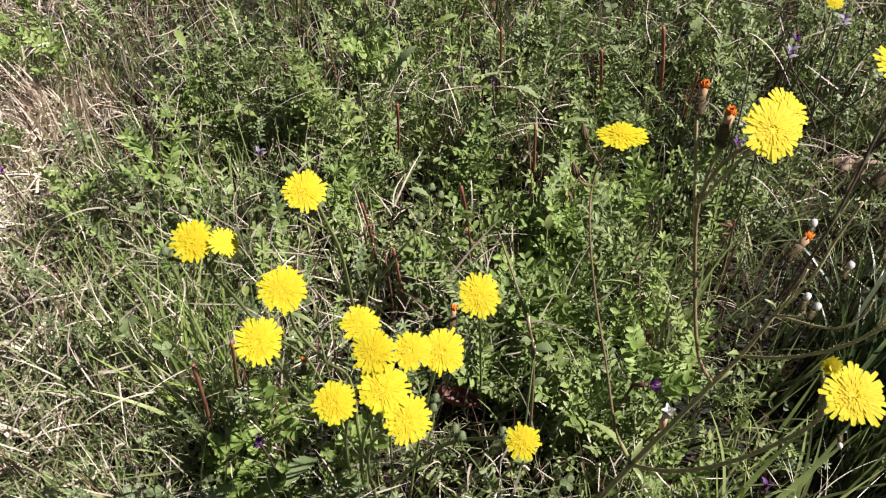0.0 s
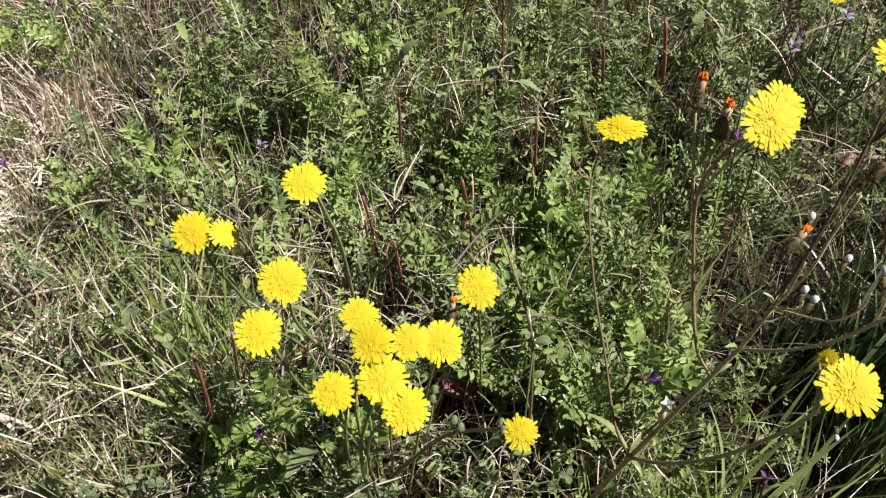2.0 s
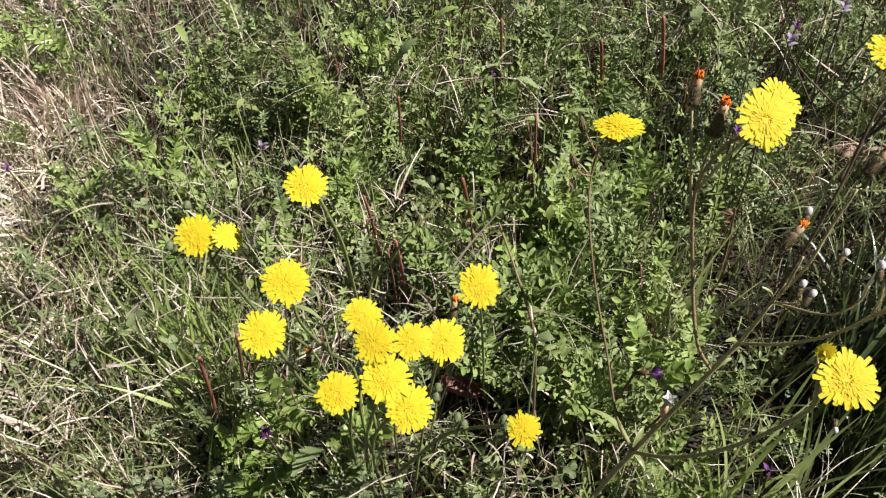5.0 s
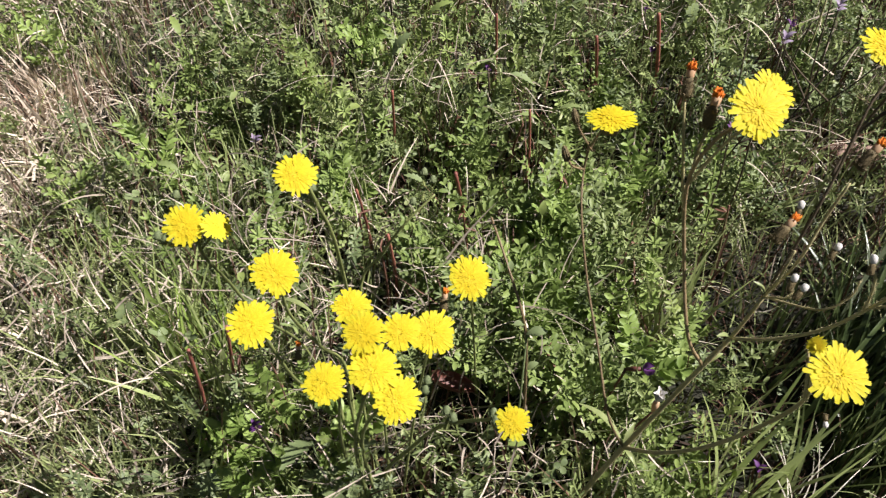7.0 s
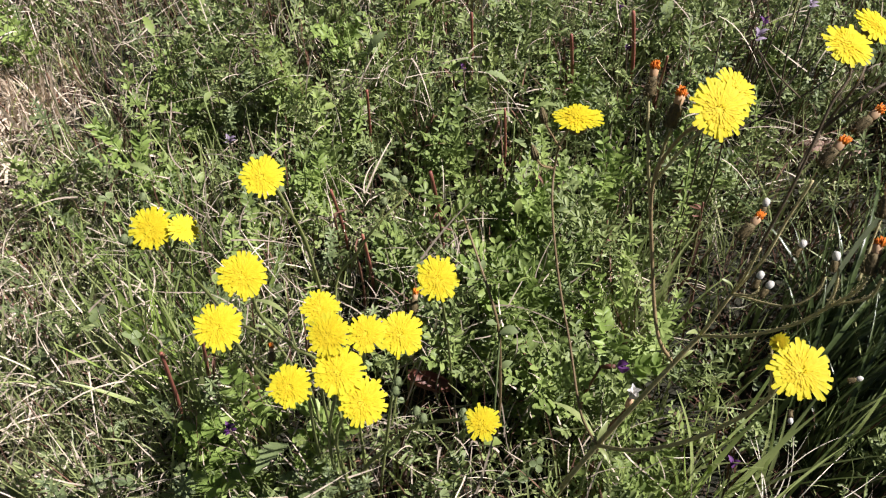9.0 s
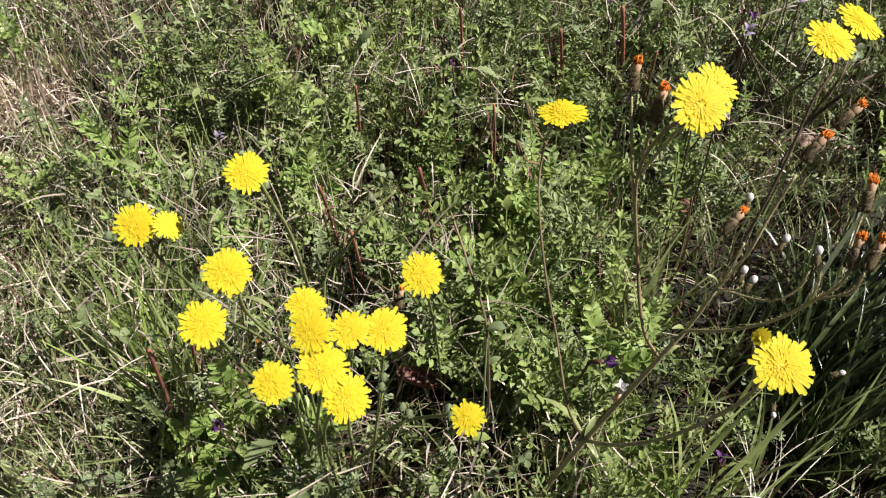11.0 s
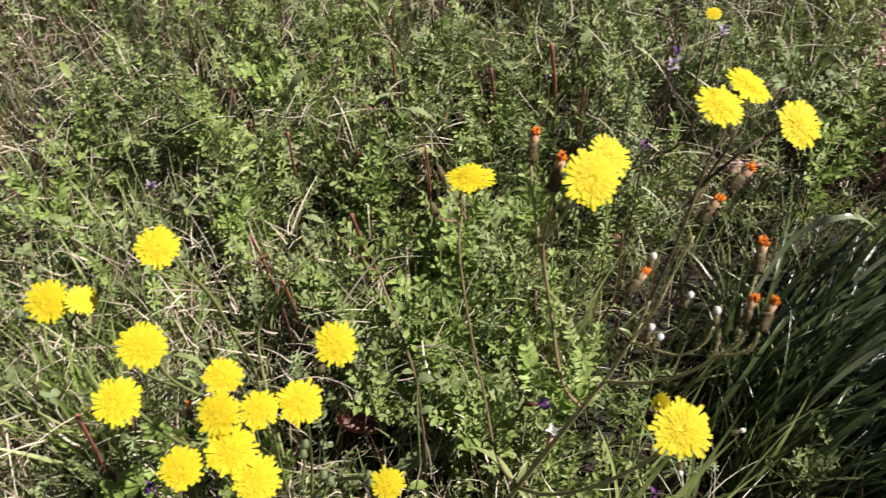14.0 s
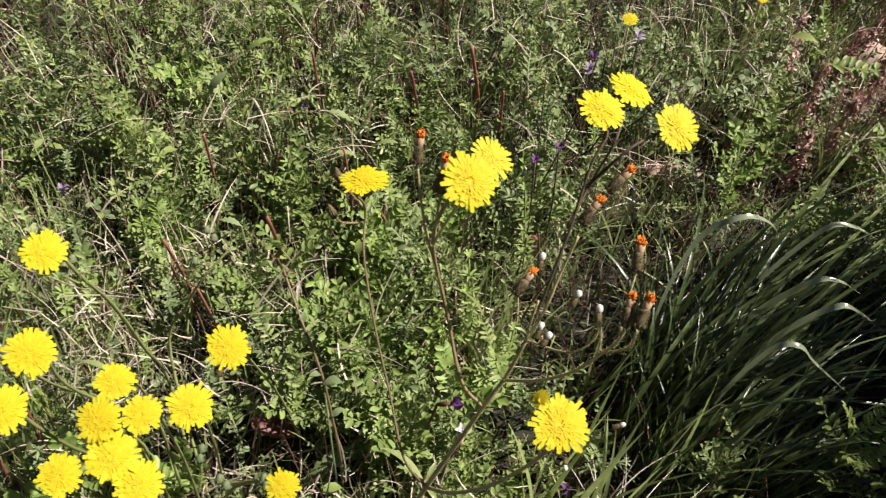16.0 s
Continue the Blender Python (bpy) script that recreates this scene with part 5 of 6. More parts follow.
for i in range(80):
    x, y = spots.uniform(-0.30, 0.62), spots.uniform(0.24, 0.86)
    if (x < -0.09 and y < 0.46) or dryness(x, y) > 0.4 or bare(x, y) > 0.4 or shade_hollow(x, y) > 0.35 or rusty(x, y) > 0.5 or (x + 0.05) ** 2 + (y - 0.21) ** 2 < 0.003:
        continue
    which = SHOOTS[2] if i % 5 == 0 else SHOOTS[3] if i % 5 == 2 else SHOOTS[i % 2]
    copy_thing(which, pose(x, y, -0.02, spots.uniform(-14, 14), spots.uniform(-14, 14), spots.uniform(0, 360)))


def lush_shoot(x, y, turn, which, size):
    copy_thing(SHOOTS[which], pose(x, y, -0.015, 8 * math.sin(turn), 8 * math.cos(turn), turn) @ Matrix.Scale(size, 4))


for row in ((0.080, 0.465, 121, 3, 1.00), (0.100, 0.475, 303, 3, 0.90), (0.070, 0.433, 278, 3, 1.10), (0.089, 0.420, 66, 3, 1.00), (0.110, 0.439, 189, 3, 0.80),
            (0.100, 0.391, 309, 3, 1.10), (0.118, 0.380, 242, 3, 1.00), (0.080, 0.368, 320, 3, 1.10), (0.109, 0.341, 297, 3, 1.00), (0.088, 0.326, 33, 3, 1.10),
            (0.130, 0.347, 310, 3, 0.80), (0.100, 0.297, 6, 3, 1.00), (0.122, 0.301, 240, 3, 0.90)):
    lush_shoot(*row)
for row in ((-0.178, 0.367, 281, 2, 0.60), (-0.114, 0.581, 243, 3, 0.90), (-0.174, 0.614, 203, 0, 0.90),
            (-0.216, 0.534, 327, 3, 0.80), (-0.233, 0.512, 77, 3, 0.80), (-0.087, 0.512, 118, 3, 0.90), (-0.066, 0.512, 325, 3, 0.90), (-0.224, 0.745, 77, 3, 0.90),
            (-0.027, 0.640, 267, 3, 0.80), (0.008, 0.725, 199, 3, 0.80), (0.041, 0.615, 7, 0, 1.00), (0.139, 0.746, 343, 3, 1.00), (0.190, 0.624, 32, 3, 0.80),
            (0.173, 0.582, 81, 0, 1.00), (0.060, 0.535, 302, 3, 0.90)):
    lush_shoot(*row)
BEDSTRAW = [bedstraw_plant(1, 0.125, 6, "upright pale green bedstraw with rings of narrow leaves"), bedstraw_plant(2, 0.105, 5, "upright pale green bedstraw with rings of narrow leaves"), bedstraw_plant(3, 0.14, 7, "tall pale green bedstraw with rings of narrow leaves")]
BEDSTRAW[0].location, BEDSTRAW[1].location, BEDSTRAW[2].location = (-0.055, 0.665, -0.01), (-0.085, 0.640, -0.01), (0.015, 0.665, -0.01)
for x0, x1, y0, y1, n in ((-0.26, 0.10, 0.52, 0.86, 34), (0.10, 0.42, 0.46, 0.86, 26), (0.02, 0.22, 0.26, 0.46, 12), (-0.26, -0.06, 0.36, 0.52, 10)):
    for i in range(n):
        x, y = spots.uniform(x0, x1), spots.uniform(y0, y1)
        if dryness(x, y) < 0.4 and bare(x, y) < 0.6 and shade_hollow(x, y) < 0.35:
            copy_thing(BEDSTRAW[i % 3], pose(x, y, -0.01, spots.uniform(-12, 12), spots.uniform(-12, 12), spots.uniform(0, 360)) @ Matrix.Scale(spots.uniform(0.8, 1.1), 4))
for x0, x1, y0, y1, n in ((-0.30, 0.05, 0.50, 0.86, 34), (0.05, 0.42, 0.48, 0.86, 34), (0.0, 0.22, 0.24, 0.48, 22), (0.35, 0.62, 0.44, 0.80, 14), (0.50, 0.80, 0.52, 0.86, 26)):
    for i in range(n):
        x, y = spots.uniform(x0, x1), spots.uniform(y0, y1)
        if dryness(x, y) < 0.4 and bare(x, y) < 0.5 and shade_hollow(x, y) < 0.35:
            copy_thing(SHOOTS[(3, 2, 0, 3, 1)[i % 5]], pose(x, y, -0.018, spots.uniform(-22, 22), spots.uniform(-22, 22), spots.uniform(0, 360)) @ Matrix.Scale(spots.uniform(0.7, 1.05), 4))
for i, (x, y) in enumerate(((0.130, 0.205), (0.150, 0.225), (0.165, 0.200), (0.185, 0.222), (0.172, 0.248), (0.205, 0.205), (0.138, 0.252), (0.112, 0.235))):   # lush shoots in front of the forked stem
    copy_thing(SHOOTS[3 if i % 3 else 2], pose(x, y, -0.02, 14 * math.sin(2.3 * i), 14 * math.cos(3.1 * i), 77 * i) @ Matrix.Scale(0.85, 4))
for i, (x, y) in enumerate(((-0.117, 0.298), (-0.158, 0.262), (-0.122, 0.240), (-0.070, 0.262), (-0.078, 0.236))):   # round leaves at the foot of the low hawksbeard
    copy_thing(SHOOTS[4], pose(x, y, 0.002, 10 * math.sin(1.9 * i), 10 * math.cos(2.7 * i), 101 * i) @ Matrix.Scale(0.68 + 0.07 * (i % 4), 4))
for i, (x, y) in enumerate(((0.086, 0.448), (0.102, 0.418), (0.070, 0.425), (0.080, 0.378), (0.115, 0.366), (0.098, 0.336), (0.143, 0.316), (0.183, 0.515), (0.205, 0.540), (-0.218, 0.742), (-0.239, 0.516))):
    copy_thing(SHOOTS[5 if i % 3 else 4], pose(x, y, 0.005, 11 * math.sin(2.2 * i), 11 * math.cos(1.7 * i), 83 * i) @ Matrix.Scale(0.85 + 0.07 * (i % 4), 4))
for i, (x, y) in enumerate(((-0.023, 0.424), (-0.082, 0.489), (0.008, 0.510), (-0.075, 0.722), (-0.125, 0.611), (0.628, 0.742), (0.522, 0.490), (0.454, 0.510), (0.441, 0.243), (-0.441, 0.750), (-0.466, 0.760), (-0.414, 0.735))):
    copy_thing(SHOOTS[5 if i % 2 else 3], pose(x, y, 0.0, 13 * math.sin(1.3 * i), 13 * math.cos(2.9 * i), 59 * i) @ Matrix.Scale(0.85 + 0.06 * (i % 4), 4))
copy_thing(SHOOTS[0], pose(0.160, 0.44, 0.01, -4, 3, 100))
copy_thing(SHOOTS[1], pose(0.085, 0.33, 0.0, 6, 8, 200))


def blob(r, seed, flat=1.0):
    bm = bmesh.new()
    bmesh.ops.create_icosphere(bm, subdivisions=3, radius=r)
    for v in bm.verts:
        v.co *= 1 + 0.35 * noise.noise(v.co * (1.6 / r) + Vector((seed * 3.1, 0, 0))) + 0.20 * noise.noise(v.co * (4.5 / r) + Vector((0, seed * 1.7, 0)))
        v.co.z *= flat
    me = bpy.data.meshes.new("lump")
    bm.to_mesh(me)
    bm.free()
    me.shade_smooth()
    return me


def loose_leaf(name, p, heading, pitch, roll, length, width, mat, label, teeth=0, seg=8):
    """A single leaf on its own short stalk, rooted in the ground."""
    e = tagged(new(name), label, "leaf")
    e.location = (p[0], p[1], 0)
    m = Matrix.Translation((0, 0, p[2])) @ Matrix.Rotation(radians(heading), 4, "Z") @ Matrix.Rotation(-radians(pitch), 4, "Y") @ Matrix.Rotation(radians(roll), 4, "X")
    if teeth == 2:
        part("blade", one_leaf(vetch_pattern(4, 8, length, (0.013, 0.0075)), "blade", mat), e, m)
    else:
        part("blade", mesh_of("blade", *oval(length, width, teeth, seg), mat), e, m)
    part("stalk", mesh_of("stalk", *tube([(0.004, 0.003, 0), (0.002, 0, p[2] * 0.5), (0, 0, p[2])], [0.0009, 0.0008, 0.0006], 5), mat), e)
    return e


def purple_spike(p, mat, label, size=0.008):
    """A dark stem with a small purple flower spike at its end."""
    e = tagged(new("purple_wildflower"), label, "wildflower", "purple flowers")
    e.location = (p[0] + 0.004, p[1] - 0.004, 0)
    g = random.Random(int(p[0] * 1e4))
    top = np.array((-0.004, 0.004, p[2]))
    line = smooth_line([(0, 0, 0), top * 0.5 + (0.004, 0, 0), top], 4)
    part("stem", mesh_of("stem", *tube(line, [0.0008] * len(line), 5), M_STEMDARK), e)
    for i in range(7):
        v, f = oval(size * g.uniform(0.8, 1.3), size * 0.5, seg=4, cup=0.5)
        m = Matrix.Translation(top - np.array((0, 0, size * 0.15 * i))) @ Matrix.Rotation(i * 2.1, 4, "Z") @ Matrix.Rotation(-g.uniform(0.3, 1.2), 4, "Y")
        part("petal", mesh_of("petal", v, f, mat), e, m)
    return e


def sorrel(p, height, seed):
    """A rusty dock-like stem set with whorls of small dry seed scales."""
    g = random.Random(seed)
    e = tagged(new("rusty_sorrel"), "rusty red sorrel stem covered with dry seed scales", "sorrel", "rusty sorrel stems")
    e.location = (p[0], p[1], 0)
    top = np.array((g.uniform(-0.015, 0.015), g.uniform(-0.015, 0.015), height))
    line = smooth_line([(0, 0, 0), top * 0.5 + (g.uniform(-0.006, 0.006), 0, 0), top], 5)
    part("stem", mesh_of("stem", *tube(line, np.linspace(0.0013, 0.0006, len(line)), 6), M_RUST), e)
    pieces = []
    for i in range(250):
        u = 0.25 + 0.75 * g.random()
        q = line[int(u * (len(line) - 1))]
        r = g.uniform(0.002, 0.010) * (1.2 - 0.6 * u)
        a = g.uniform(0, 6.28)
        v, f = oval(g.uniform(0.0035, 0.0065), g.uniform(0.0025, 0.0045), seg=3, cup=0.4)
        m = Matrix.Translation(q + (r * math.cos(a), r * math.sin(a), g.uniform(-0.006, 0.006))) @ Euler((g.uniform(0, 6), g.uniform(0, 6), g.uniform(0, 6))).to_matrix().to_4x4()
        pieces.append(([m @ Vector(c) for c in v], f))
    v, f = joined(pieces)
    part("seed_spike", mesh_of("seed_spike", v, f, M_RUST), e)
    return e


def vetch_flower(p, q):
    """A vetch pod flower lying on a short stalk: a brown calyx and a violet standard."""
    e = tagged(new("vetch_blossom"), "violet vetch blossom with a reddish calyx", "wildflower", "purple flowers")
    e.location = (p[0], p[1], 0)
    o = np.array((p[0], p[1], 0))
    a, b = np.array(p) - o, np.array(q) - o
    part("stem", mesh_of("stem", *tube(smooth_line([(0, 0, 0), a * 0.6 + (-0.006, 0, 0), a], 4), [0.0010] * 9, 5), M_REDLEAF), e)
    part("calyx", mesh_of("calyx", *tube([a, a * 0.7 + b * 0.3, a * 0.45 + b * 0.55], [0.0012, 0.0019, 0.0016], 7), M_REDLEAF), e)
    way = (b - a) / np.linalg.norm(b - a)
    for i in range(4):
        v, f = oval(0.0085, 0.0055, seg=5, cup=0.6)
        m = Matrix.Translation(a * 0.4 + b * 0.6) @ Vector(way).to_track_quat("X", "Z").to_matrix().to_4x4() @ Matrix.Rotation(1.57 * i, 4, "X") @ Matrix.Rotation(-0.25, 4, "Y")
        part("petal", mesh_of("petal", v, f, M_PURPLE), e, m)


def withered_flower(p):
    """A wilted pale blossom hanging from a thin stalk."""
    e = tagged(new("withered_blossom"), "wilted white blossom with a pink base", "wildflower")
    e.location = (p[0] - 0.01, p[1], 0)
    a = np.array((0.01, 0, p[2]))
    part("stem", mesh_of("stem", *tube(smooth_line([(0, 0, 0), (0.004, 0.006, p[2] * 0.6), a - (0, 0, 0.012)], 4), [0.0009] * 9, 5), M_REDLEAF), e)
    part("calyx", mesh_of("calyx", *tube([a - (0, 0, 0.013), a - (0, 0, 0.006), a], [0.0012, 0.0024, 0.0020], 7), M_PINKTIP), e)
    for i in range(4):
        v, f = oval(0.012, 0.006, seg=5, cup=0.9, arch=0.3)
        part("petal", mesh_of("petal", v, f, M_WHITE), e, Matrix.Translation(a) @ Matrix.Rotation(1.6 * i, 4, "Z") @ Matrix.Rotation(-1.1, 4, "Y"))


def rolled_leaf(p, q):
    """A dry reddish leaf that has rolled up along its length."""
    a, b = np.array(p), np.array(q)
    way = b - a
    side = np.cross(way, (0, 0, 1))
    side /= np.linalg.norm(side)
    verts, faces = [], []
    for i in range(9):
        u = i / 8
        r = 0.0075 * (math.sin(math.pi * (0.12 + 0.8 * u)) ** 0.7)
        for k in range(7):
            t = 2.6 + 3.9 * k / 6 + 0.3 * math.sin(5 * u)
            verts.append(way * (u - 0.5) + side * r * math.cos(t) + np.array((0, 0, r * math.sin(t))))
        if i:
            faces += [((i - 1) * 7 + k, i * 7 + k, i * 7 + k + 1, (i - 1) * 7 + k + 1) for k in range(6)]
    ob = tagged(new("dry_leaf", mesh_of("dry_leaf", verts, faces, M_REDLEAF)), "rolled dry red-brown leaf among straw", "leaf")
    ob.location = (a + b) / 2
    return ob


def clod(p, r, seed):
    me = blob(r, seed, 1.0)
    me.materials.append(M_CLOD)
    ob = tagged(new("earth_clod", me), "pale pinkish-brown lump of dry earth", "clod", "earth clods")
    ob.location = (p[0], p[1], r * 0.5)
    return ob


def red_stem(p, q, seed):
    """An upright reddish dead stem with a few shrivelled leaf scraps."""
    g = random.Random(seed)
    e = tagged(new("red_dead_stem"), "upright red-brown dead stem with shrivelled scraps", "dead stem", "red dead stems")
    e.location = (p[0], p[1], 0)
    top = np.array(q) - (p[0], p[1], 0)
    line = smooth_line([(0, 0, -0.004), top * 0.5 + (g.uniform(-0.004, 0.004), g.uniform(-0.004, 0.004), 0), top], 5)
    part("stem", mesh_of("stem", *tube(line, np.linspace(0.0016, 0.0008, len(line)), 6), M_RED), e)
    for i in range(4):
        v, f = oval(g.uniform(0.006, 0.012), g.uniform(0.0012, 0.0026), seg=5, cup=0.9, arch=g.uniform(-0.2, 0.4))
        part("scrap", mesh_of("scrap", v, f, M_RED), e, Matrix.Translation(line[g.randrange(4, len(line))]) @ Matrix.Rotation(g.uniform(0, 6.28), 4, "Z") @ Matrix.Rotation(g.uniform(-1.2, 0.5), 4, "Y"))
    return e


purple_spike((0.212, 0.656, 0.105), M_PURPLE, "dark stem with a small purple flower spike", 0.0046)
purple_spike((0.045, 0.583, 0.140), M_PURPLE, "dark stem with a small purple flower spike", 0.0046)
purple_spike((0.255, 0.485, 0.170), M_PURPLE, "thin stem with a dark purple flower", 0.0052)
purple_spike((0.231, 0.470, 0.170), M_PURPLE, "thin stem with a dark purple flower", 0.0046)
purple_spike((-0.120, 0.242, 0.116), M_PURPLE, "small dark purple vetch flower near the ground", 0.0059)
purple_spike((0.312, 0.602, 0.158), M_LILAC, "pale lilac flower on a dark stem", 0.0084)
purple_spike((0.319, 0.613, 0.165), M_PURPLE, "violet flower on a dark stem", 0.0065)
purple_spike((0.376, 0.650, 0.160), M_LILAC, "pale lilac flower on a dark stem", 0.0084)
purple_spike((-0.164, 0.527, 0.105), M_LILAC, "pale lilac flower bud on a grassy stem", 0.0072)
purple_spike((-0.404, 0.529, 0.080), M_PURPLE, "small pink-purple flower in dry straw", 0.0059)
purple_spike((0.398, 0.765, 0.130), M_PURPLE, "thin stem with a dark purple flower", 0.0052)
purple_spike((0.211, 0.219, 0.100), M_PURPLE, "small dark purple vetch flower near the ground", 0.0059)
purple_spike((0.206, 0.687, 0.130), M_PURPLE, "dark stem with a small purple flower spike", 0.0046)
vetch_flower((0.128, 0.279, 0.125), (0.144, 0.273, 0.135))
withered_flower((0.136, 0.238, 0.155))
herb = tagged(new("herb_stem"), "leaning tan-brown herb stem with small leaves", "dead plant")
herb.location = (0.058, 0.268, 0)
stalk(herb, [(0.058, 0.268, 0.000), (0.060, 0.262, 0.080), (0.056, 0.258, 0.160), (0.052, 0.262, 0.205), (0.043, 0.283, 0.228), (0.033, 0.315, 0.240)], 0.0014, 0.0008, M_STEMRED)
for p, turn, size in (((0.056, 0.258, 0.160), 20, 0.009), ((0.052, 0.262, 0.205), 200, 0.008), ((0.043, 0.283, 0.228), 80, 0.007), ((0.060, 0.262, 0.080), 310, 0.010)):
    part("leaf", mesh_of("leaf", *oval(size, size * 0.55, 0, 6), M_CLOVER), herb, Matrix.Translation(Vector(p) - herb.location) @ Matrix.Rotation(radians(turn), 4, "Z") @ Matrix.Rotation(-0.4, 4, "Y"))
rolled_leaf((-0.005, 0.307, 0.070), (0.029, 0.304, 0.055))


def maroon_stem(x, y, tx, ty, thick):
    """A bare maroon stem rising out of the vetch from one place to another."""
    ob = tagged(new("herb_stem"), "bare maroon herb stem standing among the vetch", "plant stem", group="maroon stems in the vetch")
    ob.location = (x, y, 0)
    stalk(ob, [(x, y, 0), (x, y, 0.030), (0.6 * x + 0.4 * tx + 0.002, 0.6 * y + 0.4 * ty, 0.085), (tx, ty, 0.152)], 1.2 * thick, 0.9 * thick, M_MAROON)


for row in ((0.025, 0.456, 0.014, 0.439, 0.0020), (0.161, 0.647, 0.145, 0.613, 0.0021), (0.229, 0.670, 0.208, 0.648, 0.0024), (0.057, 0.670, 0.055, 0.648, 0.0017),
            (0.083, 0.536, 0.077, 0.512, 0.0014), (-0.046, 0.567, -0.039, 0.537, 0.0016), (-0.036, 0.403, -0.036, 0.376, 0.0015), (-0.059, 0.446, -0.062, 0.421, 0.0015),
            (-0.176, 0.283, -0.162, 0.278, 0.0017), (0.239, 0.625, 0.227, 0.580, 0.0014), (-0.163, 0.315, -0.140, 0.296, 0.0016)):
    maroon_stem(*row)
loose_leaf("toothed_leaf", (-0.035, 0.633, 0.110), 130, 30, 20, 0.036, 0.013, M_CLOVER, "fresh green toothed leaf standing in the vetch", 1, 18)
loose_leaf("toothed_leaf", (0.542, 0.584, 0.170), -12, -12, 5, 0.050, 0.017, M_BRIGHT, "bright green feathery leaf beside rusty sorrel", 2, 14)
loose_leaf("broad_leaf", (0.555, 0.669, 0.140), -40, 10, 10, 0.026, 0.011, M_BRIGHT, "bright green oval leaf beside rusty sorrel", 0, 8)
loose_leaf("broad_leaf", (0.053, 0.255, 0.205), 0, 10, 0, 0.012, 0.007, M_CLOVER, "small pale green oval leaf", 0, 8)
loose_leaf("long_leaf", (0.108, 0.207, 0.165), 138, 12, 30, 0.032, 0.006, M_GRASS, "long narrow green stem leaf at a fork", 0, 8)
loose_leaf("toothed_leaf", (0.254, 0.697, 0.100), 60, 30, 0, 0.032, 0.014, M_CLOVER, "fresh green toothed leaf standing in the vetch", 1, 12)
loose_leaf("broad_leaf", (0.083, 0.423, 0.120), 80, 50, 0, 0.012, 0.0065, M_BRIGHT, "small round green leaf", 0, 8)
loose_leaf("toothed_leaf", (-0.086, 0.243, 0.090), 250, 40, 0, 0.045, 0.016, M_CLOVER, "green toothed basal leaf of a hawksbeard", 1, 12)
loose_leaf("toothed_leaf", (-0.073, 0.231, 0.060), 280, 30, 0, 0.050, 0.018, M_CLOVER, "green toothed basal leaf of a hawksbeard", 1, 12)
loose_leaf("toothed_leaf", (0.032, 0.265, 0.050), 20, 20, 0, 0.045, 0.016, M_CLOVER, "green toothed basal leaf of a hawksbeard", 1, 12)
loose_leaf("long_leaf", (-0.085, 0.309, 0.150), 160, 0, 40, 0.030, 0.008, M_GRASS, "grey-green stem leaf of a hawksbeard", 0, 8)
sorrel((0.561, 0.609), 0.093, 0)
sorrel((0.594, 0.695), 0.152, 1)
sorrel((0.634, 0.652), 0.156, 2)
sorrel((0.689, 0.722), 0.112, 3)
sorrel((0.669, 0.650), 0.138, 4)
sorrel((0.721, 0.688), 0.164, 5)
sorrel((0.766, 0.799), 0.121, 6)
sorrel((0.807, 0.848), 0.153, 7)
sorrel((0.605, 0.635), 0.124, 8)
sorrel((0.760, 0.741), 0.148, 9)
sorrel((0.598, 0.589), 0.136, 10)
sorrel((0.638, 0.586), 0.167, 11)
sorrel((0.554, 0.565), 0.101, 12)
sorrel((0.626, 0.842), 0.119, 13)
sorrel((0.736, 0.838), 0.093, 14)
clod((0.440, 0.600), 0.017, 0)
clod((0.418, 0.606), 0.013, 1)
clod((0.462, 0.598), 0.012, 8)
clod((0.750, 0.763), 0.034, 2)
clod((0.644, 0.773), 0.024, 3)
clod((0.595, 0.678), 0.018, 4)
clod((0.624, 0.671), 0.020, 5)
clod((0.659, 0.625), 0.020, 6)
clod((0.640, 0.650), 0.018, 7)
twigs = tagged(new("branching_weed"), "thin dark branching dead stems", "dead plant")
twigs.location = (0.265, 0.566, 0)
stalk(twigs, [(0.265, 0.566, 0.000), (0.258, 0.505, 0.120), (0.270, 0.499, 0.190), (0.271, 0.495, 0.230), (0.273, 0.495, 0.250)], 0.0010, 0.0006, M_STEMDARK)
stalk(twigs, [(0.258, 0.505, 0.120), (0.297, 0.511, 0.140), (0.334, 0.515, 0.170), (0.351, 0.513, 0.200)], 0.0010, 0.0006, M_STEMDARK)
stalk(twigs, [(0.306, 0.512, 0.155), (0.298, 0.514, 0.200), (0.296, 0.523, 0.250)], 0.0010, 0.0006, M_STEMDARK)
stalk(twigs, [(0.311, 0.507, 0.150), (0.285, 0.527, 0.190), (0.267, 0.523, 0.220)], 0.0010, 0.0006, M_STEMDARK)
stalk(twigs, [(0.323, 0.513, 0.160), (0.290, 0.512, 0.190), (0.275, 0.518, 0.205)], 0.0010, 0.0006, M_STEMDARK)
stalk(twigs, [(0.293, 0.508, 0.140), (0.319, 0.524, 0.180), (0.340, 0.529, 0.220)], 0.0010, 0.0006, M_STEMDARK)
stalk(twigs, [(0.255, 0.522, 0.080), (0.246, 0.511, 0.150), (0.249, 0.537, 0.210)], 0.0010, 0.0006, M_STEMDARK)
hawksbeard_far = plant("hawksbeard_plant", (0.372, 0.670, 0), "small far hawksbeard with one yellow flower")
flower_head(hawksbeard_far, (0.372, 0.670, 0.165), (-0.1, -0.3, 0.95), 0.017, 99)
stalk(hawksbeard_far, [(0.372, 0.670, 0), (0.376, 0.670, 0.08), (0.372, 0.670, 0.157)], 0.0013, 0.001)
hawksbeard_edge = plant("hawksbeard_plant", (0.572, 0.770, 0), "far small hawksbeard with one yellow flower")
